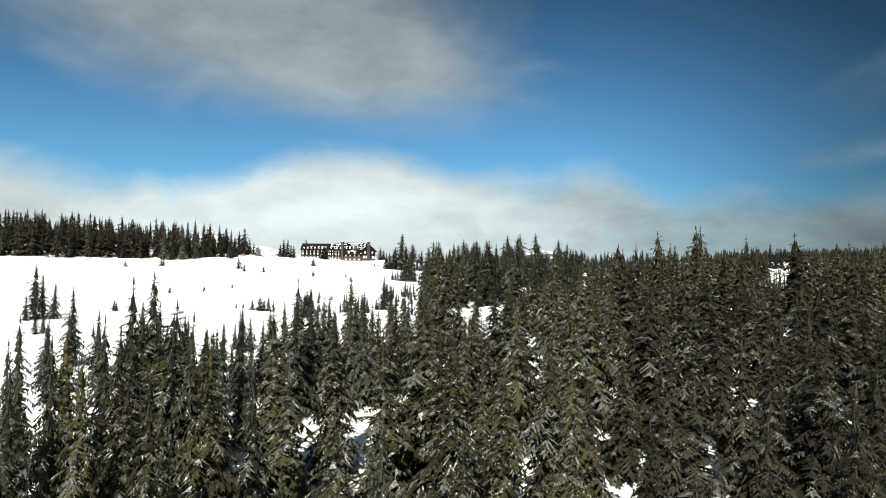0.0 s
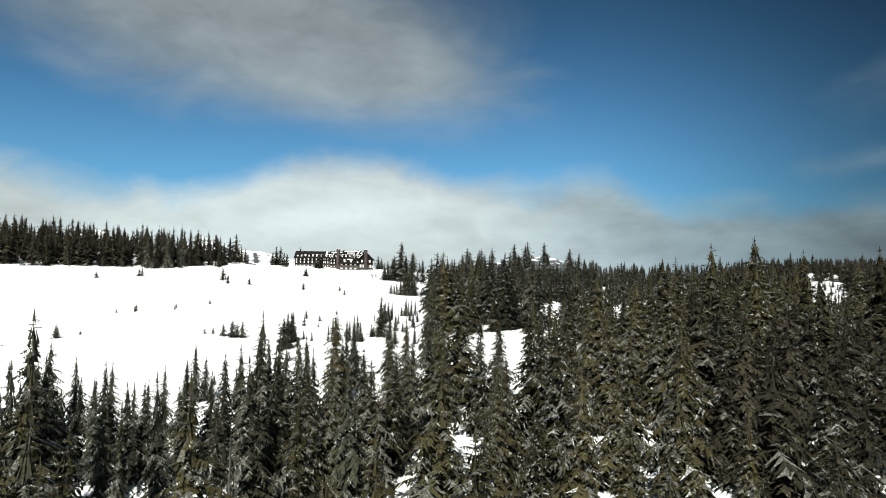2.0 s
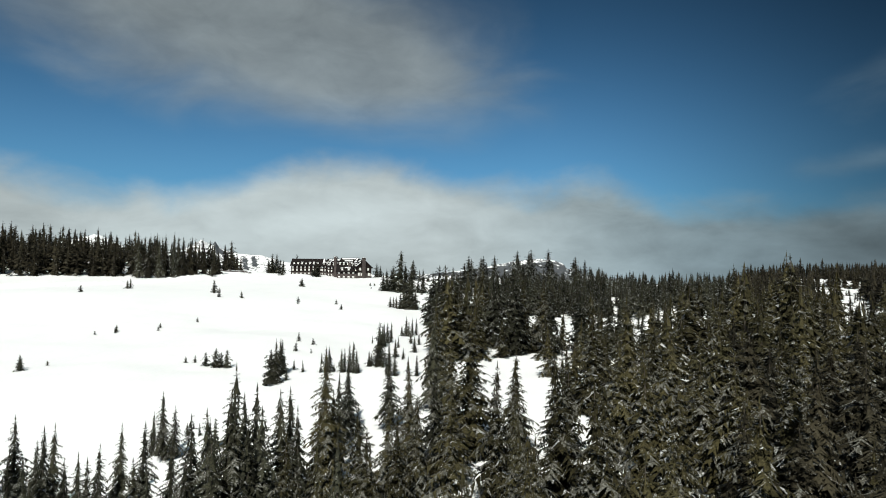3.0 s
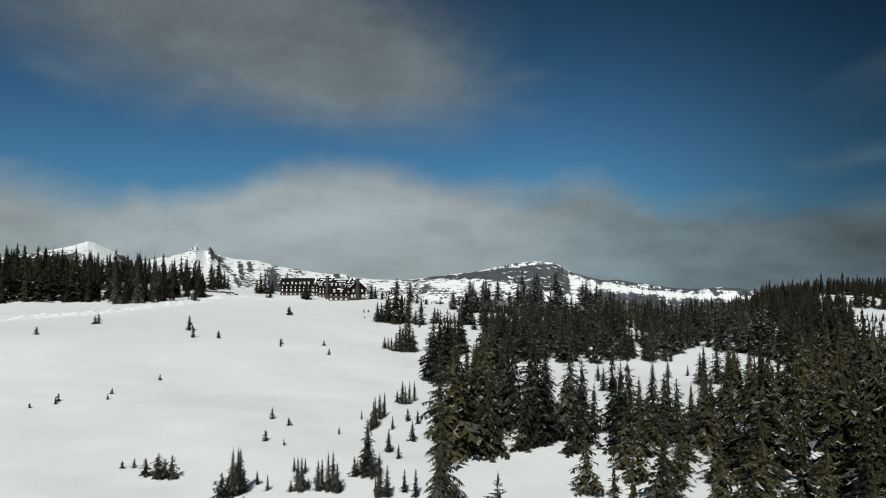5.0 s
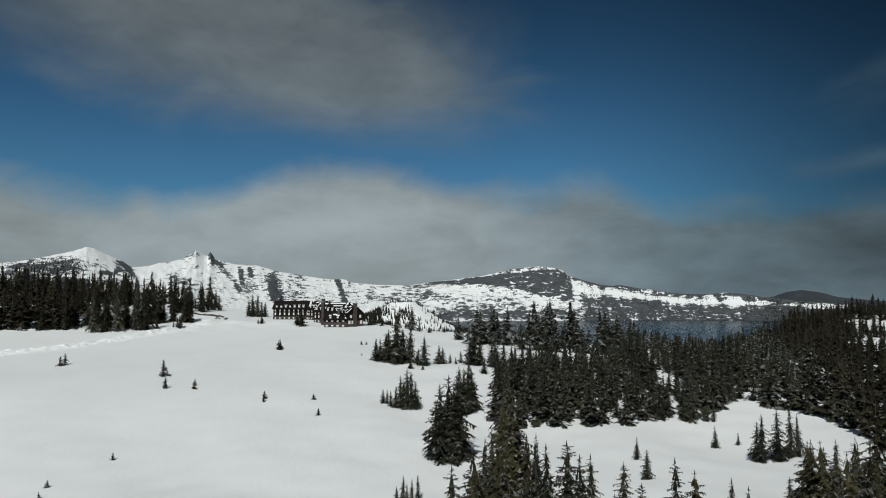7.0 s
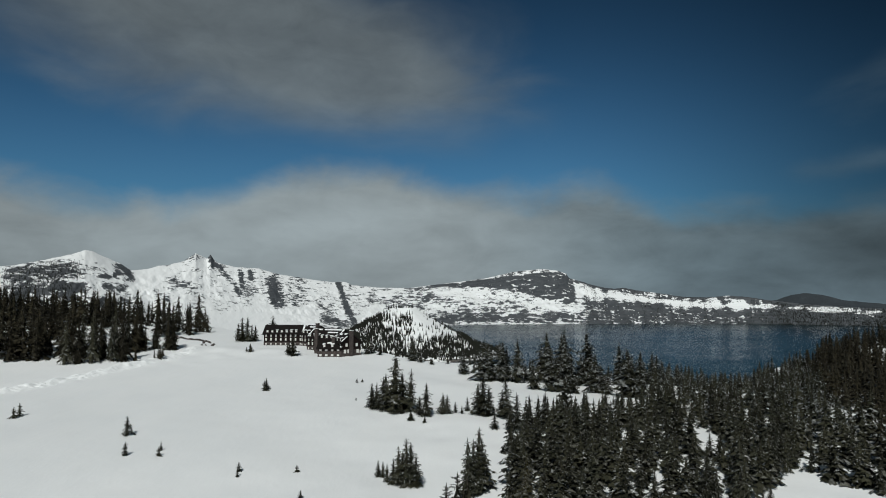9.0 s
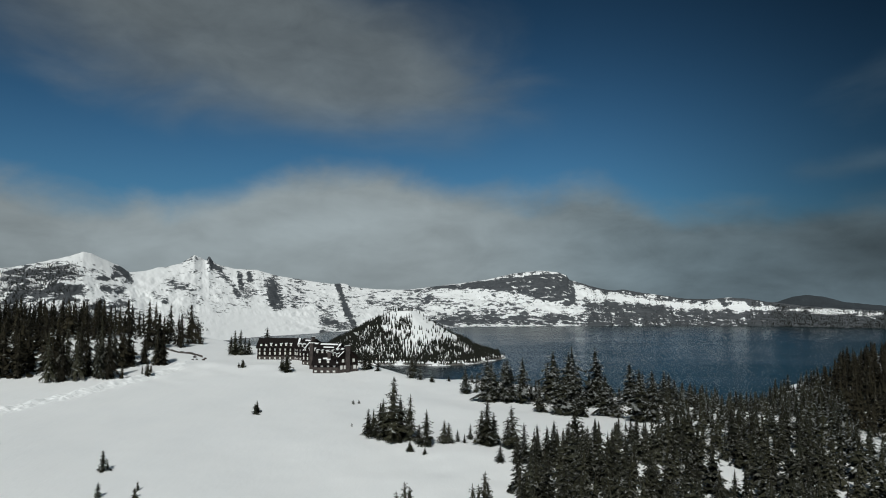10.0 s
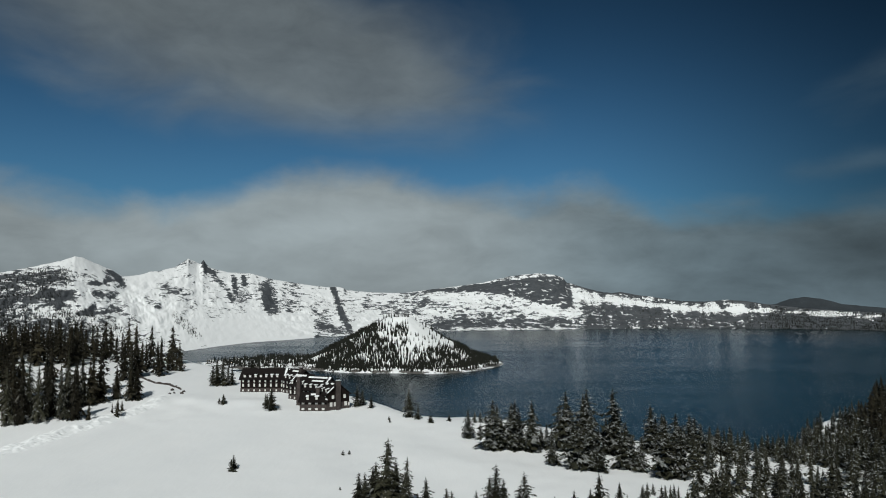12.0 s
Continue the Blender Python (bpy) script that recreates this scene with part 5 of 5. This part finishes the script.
def build_lodge():
    lodge = new("lodge")
    tagged(lodge, "large dark brown shingled mountain lodge with stone base and snowy dormers", "lodge")
    three = [(1.3, 0.75, 0.95), (3.9, 0.85, 1.6), (6.4, 0.8, 1.2)]
    # long wing facing the meadow
    _, t, _ = wing(lodge, -129.5, 578.0, 12.6, 0.0, 25.5, 13.0, 8.4, 13.2, 3.0, three, 8, [(k + 0.75) / 8.2 for k in range(7)], (), 0.5)
    snow_on_roof(lodge, t, 13.0, 8.4, 13.2, 24.7, 25.9, 0.02, 0.98)
    # link between the wing and the main range
    _, t, _ = wing(lodge, -105.4, 577.6, 12.4, -42.0, 13.0, 13.0, 8.4, 13.4, 3.0, three, 4, [0.2, 0.5, 0.8])
    snow_on_roof(lodge, t, 13.0, 8.4, 13.4, 3.0, 8.5, 0.74, 0.86)
    # main range, running forward to a gable end over the meadow
    gable = [(1.5, 2.3, 1.2, 1.9), (1.5, 4.5, 1.2, 1.9), (1.5, 10.3, 1.3, 1.9), (5.3, 3.3, 1.1, 1.6), (5.3, 9.7, 1.1, 1.6), (1.4, 12.1, 0.7, 1.5)]
    _, t, _ = wing(lodge, -97.0, 570.0, 11.0, -56.8, 46.6, 12.5, 7.6, 12.8, 3.4, three, 13, [(k + 0.5) / 10 for k in range(10)], gable)
    for k in range(7):
        w, lo = ROOF_SNOW.uniform(2.0, 5.0), ROOF_SNOW.uniform(0.50, 0.80)
        snow_on_roof(lodge, t, 12.5, 7.6, 12.8, 12.0 + 4.7 * k, 12.0 + 4.7 * k + w, lo, lo + ROOF_SNOW.uniform(0.08, 0.16))
    snow_on_roof(lodge, t, 12.5, 7.6, 12.8, 45.9, 47.0, 0.05, 0.6)
    # two cross wings that break the long front
    _, t, _ = wing(lodge, -97.5, 559.5, 11.4, -30.0, 12.0, 13.0, 8.4, 13.6, 3.2, three, 4, [0.18, 0.5, 0.82])
    snow_on_roof(lodge, t, 13.0, 8.4, 13.6, 0.6, 8.0, 0.78, 0.90)
    snow_on_roof(lodge, t, 13.0, 8.4, 13.6, 0.2, 0.9, 0.05, 0.95)
    _, t, _ = wing(lodge, -87.5, 545.5, 10.8, -22.0, 14.0, 13.0, 8.8, 14.6, 3.2, three, 5, [0.14, 0.38, 0.62, 0.86])
    snow_on_roof(lodge, t, 13.0, 8.8, 14.6, 0.8, 12.5, 0.82, 0.92)
    snow_on_roof(lodge, t, 13.0, 8.8, 14.6, 4.0, 11.0, 0.56, 0.64)
    snow_on_roof(lodge, t, 13.0, 8.8, 14.6, 13.2, 14.5, 0.05, 0.95)
    # low stone porch block before the gable
    _, t, _ = wing(lodge, -85.2, 531.0, 10.0, -1.0, 13.6, 10.0, 5.4, 8.8, 3.7, [(1.0, 1.3, 0.9), (3.9, 1.2, 0.9)], 4, [0.28, 0.62])
    snow_on_roof(lodge, t, 10.0, 5.4, 8.8, 5.0, 9.0, 0.62, 0.80)
    snow_on_roof(lodge, t, 10.0, 5.4, 8.8, 13.0, 14.0, 0.05, 0.95)
    chimney(lodge, -66.2, 533.7, 6, 25.0, 2.2, 1.6, 33)
    chimney(lodge, -88.5, 544.5, 6, 25.6, 2.2, 1.6, -22)
    chimney(lodge, -76.5, 533.5, 6, 21.6, 1.8, 1.5, 0)
    chimney(lodge, -94.0, 575.0, 6, 27.4, 2.0, 1.6, -42)


build_lodge()


# ---------------------------------------------------------------- the ploughed bank: broken blocks of snow thrown up along the road
by, off = np.meshgrid(np.arange(345, 560, 0.7), np.linspace(-13, 9, 30), indexing="ij")
bx = bank_x(by) + off
edge_off = np.clip((off + 13) / 4, 0, 1) * np.clip((9 - off) / 4, 0, 1) * np.clip((by - 345) / 25, 0, 1) * np.clip((560 - by) / 25, 0, 1)
lumps = np.clip(fractal(bx, by, 7.0, 141, 4, True) + 0.35, 0, 1) * (0.5 + 0.5 * (wave(bx, by, 26, 143) > -0.2))
bank_ob = grid_object("snow_bank", np.stack([bx, by, ground_z(bx, by) - 0.25 + edge_off * (0.22 + 0.55 * lumps)], -1), SNOW, smooth=False)
tagged(bank_ob, "rough bank of broken snow blocks thrown up by ploughing", "snow bank", kind="structure")


# ---------------------------------------------------------------- parapet, boulders, dead snags
def stone_wall(rows, label):
    """A low wall of separate stones following the ground, half buried in snow."""
    wall = new("parapet")
    tagged(wall, label, "stone wall")
    r = random.Random(5)
    for (x0, y0), (x1, y1) in zip(rows[:-1], rows[1:]):
        n = max(1, round(math.hypot(x1 - x0, y1 - y0) / 1.6))
        for k in range(n):
            s = (k + 0.5) / n
            x, y = x0 + (x1 - x0) * s, y0 + (y1 - y0) * s
            z = float(ground_z(x, y))
            m = Matrix.Translation((x, y, z)) @ Matrix.Rotation(math.atan2(y1 - y0, x1 - x0) + r.uniform(-0.06, 0.06), 4, "Z")
            h = r.uniform(0.7, 1.25)
            st = part("stone", box_bm((-0.78, -0.35, -0.8), (0.78, 0.35, h), m, 0.14), STONE, wall)
            if r.random() < 0.3:
                part("snow_cap", box_bm((-0.70, -0.33, h - 0.02), (0.70, 0.33, h + 0.22), m, 0.09), SNOW, st, "cap of snow")


def boulder(x, y, size, seed):
    r = random.Random(seed)
    bm = bmesh.new()
    bmesh.ops.create_icosphere(bm, subdivisions=2, radius=size)
    for v in bm.verts:
        d = noise.noise(v.co * (1.1 / size) + Vector((seed, 0, 0)))
        v.co *= 1 + 0.35 * d
        v.co.z *= 0.75
    bm.transform(Matrix.Translation((x, y, float(ground_z(x, y)) + size * 0.2)))
    me = bpy.data.meshes.new("boulder")
    bm.to_mesh(me)
    bm.free()
    me.materials.append(STONE)
    ob = new("boulder", me)
    tagged(ob, "dark boulder sticking out of the snow", "boulder", "boulders by the parapet")


stone_wall([(-221.7, 636.0), (-204.2, 617.7), (-187.7, 600.2), (-177.1, 595.1), (-164.5, 580.3)], "dark low stone parapet half buried in drifted snow")
for i, (x, y, s) in enumerate([(-167.5, 575.5, 1.0), (-164.3, 570.0, 0.8), (-160.0, 570.4, 1.1), (-160.8, 575.1, 0.9), (-165.0, 565.4, 0.7), (-221.3, 631.0, 1.2)]):
    boulder(x, y, s, i + 1)


def snag(x, y, h, seed):
    """A dead, bare trunk with broken branch stubs."""
    r = random.Random(seed)
    root = new("dead_tree")
    tagged(root, "bare grey dead conifer trunk with short broken branches", "dead tree", "dead trees in the near wood")
    z = float(ground_z(x, y))
    tv, tf = trunk_data(h, 0.24, (r.uniform(-0.03, 0.03), r.uniform(-0.03, 0.03)), seed, 8, 7)
    mesh_object("trunk", tv, tf, DEADWOOD, root, smooth=True)
    for k in range(16):
        a, hz, L = r.uniform(0, 6.28), h * r.uniform(0.25, 0.95), r.uniform(0.4, 1.5)
        d = Vector((math.cos(a), math.sin(a), r.uniform(-0.35, 0.15))).normalized()
        p = Vector((0, 0, hz))
        side = d.cross(Vector((0, 0, 1))).normalized() * 0.05
        up = Vector((0, 0, 0.05))
        q = p + d * L
        v = [p + side, p - side, p + up, q]
        mesh_object("branch", [tuple(c) for c in v], [(0, 1, 3), (1, 2, 3), (2, 0, 3), (0, 2, 1)], DEADWOOD, root)
    root.matrix_basis = Matrix.Translation((x, y, z))


for i, (x, y, h) in enumerate([(-17.3, 78.0, 14), (-35.6, 62.0, 18.7)]):
    snag(x, y, h, 400 + i)
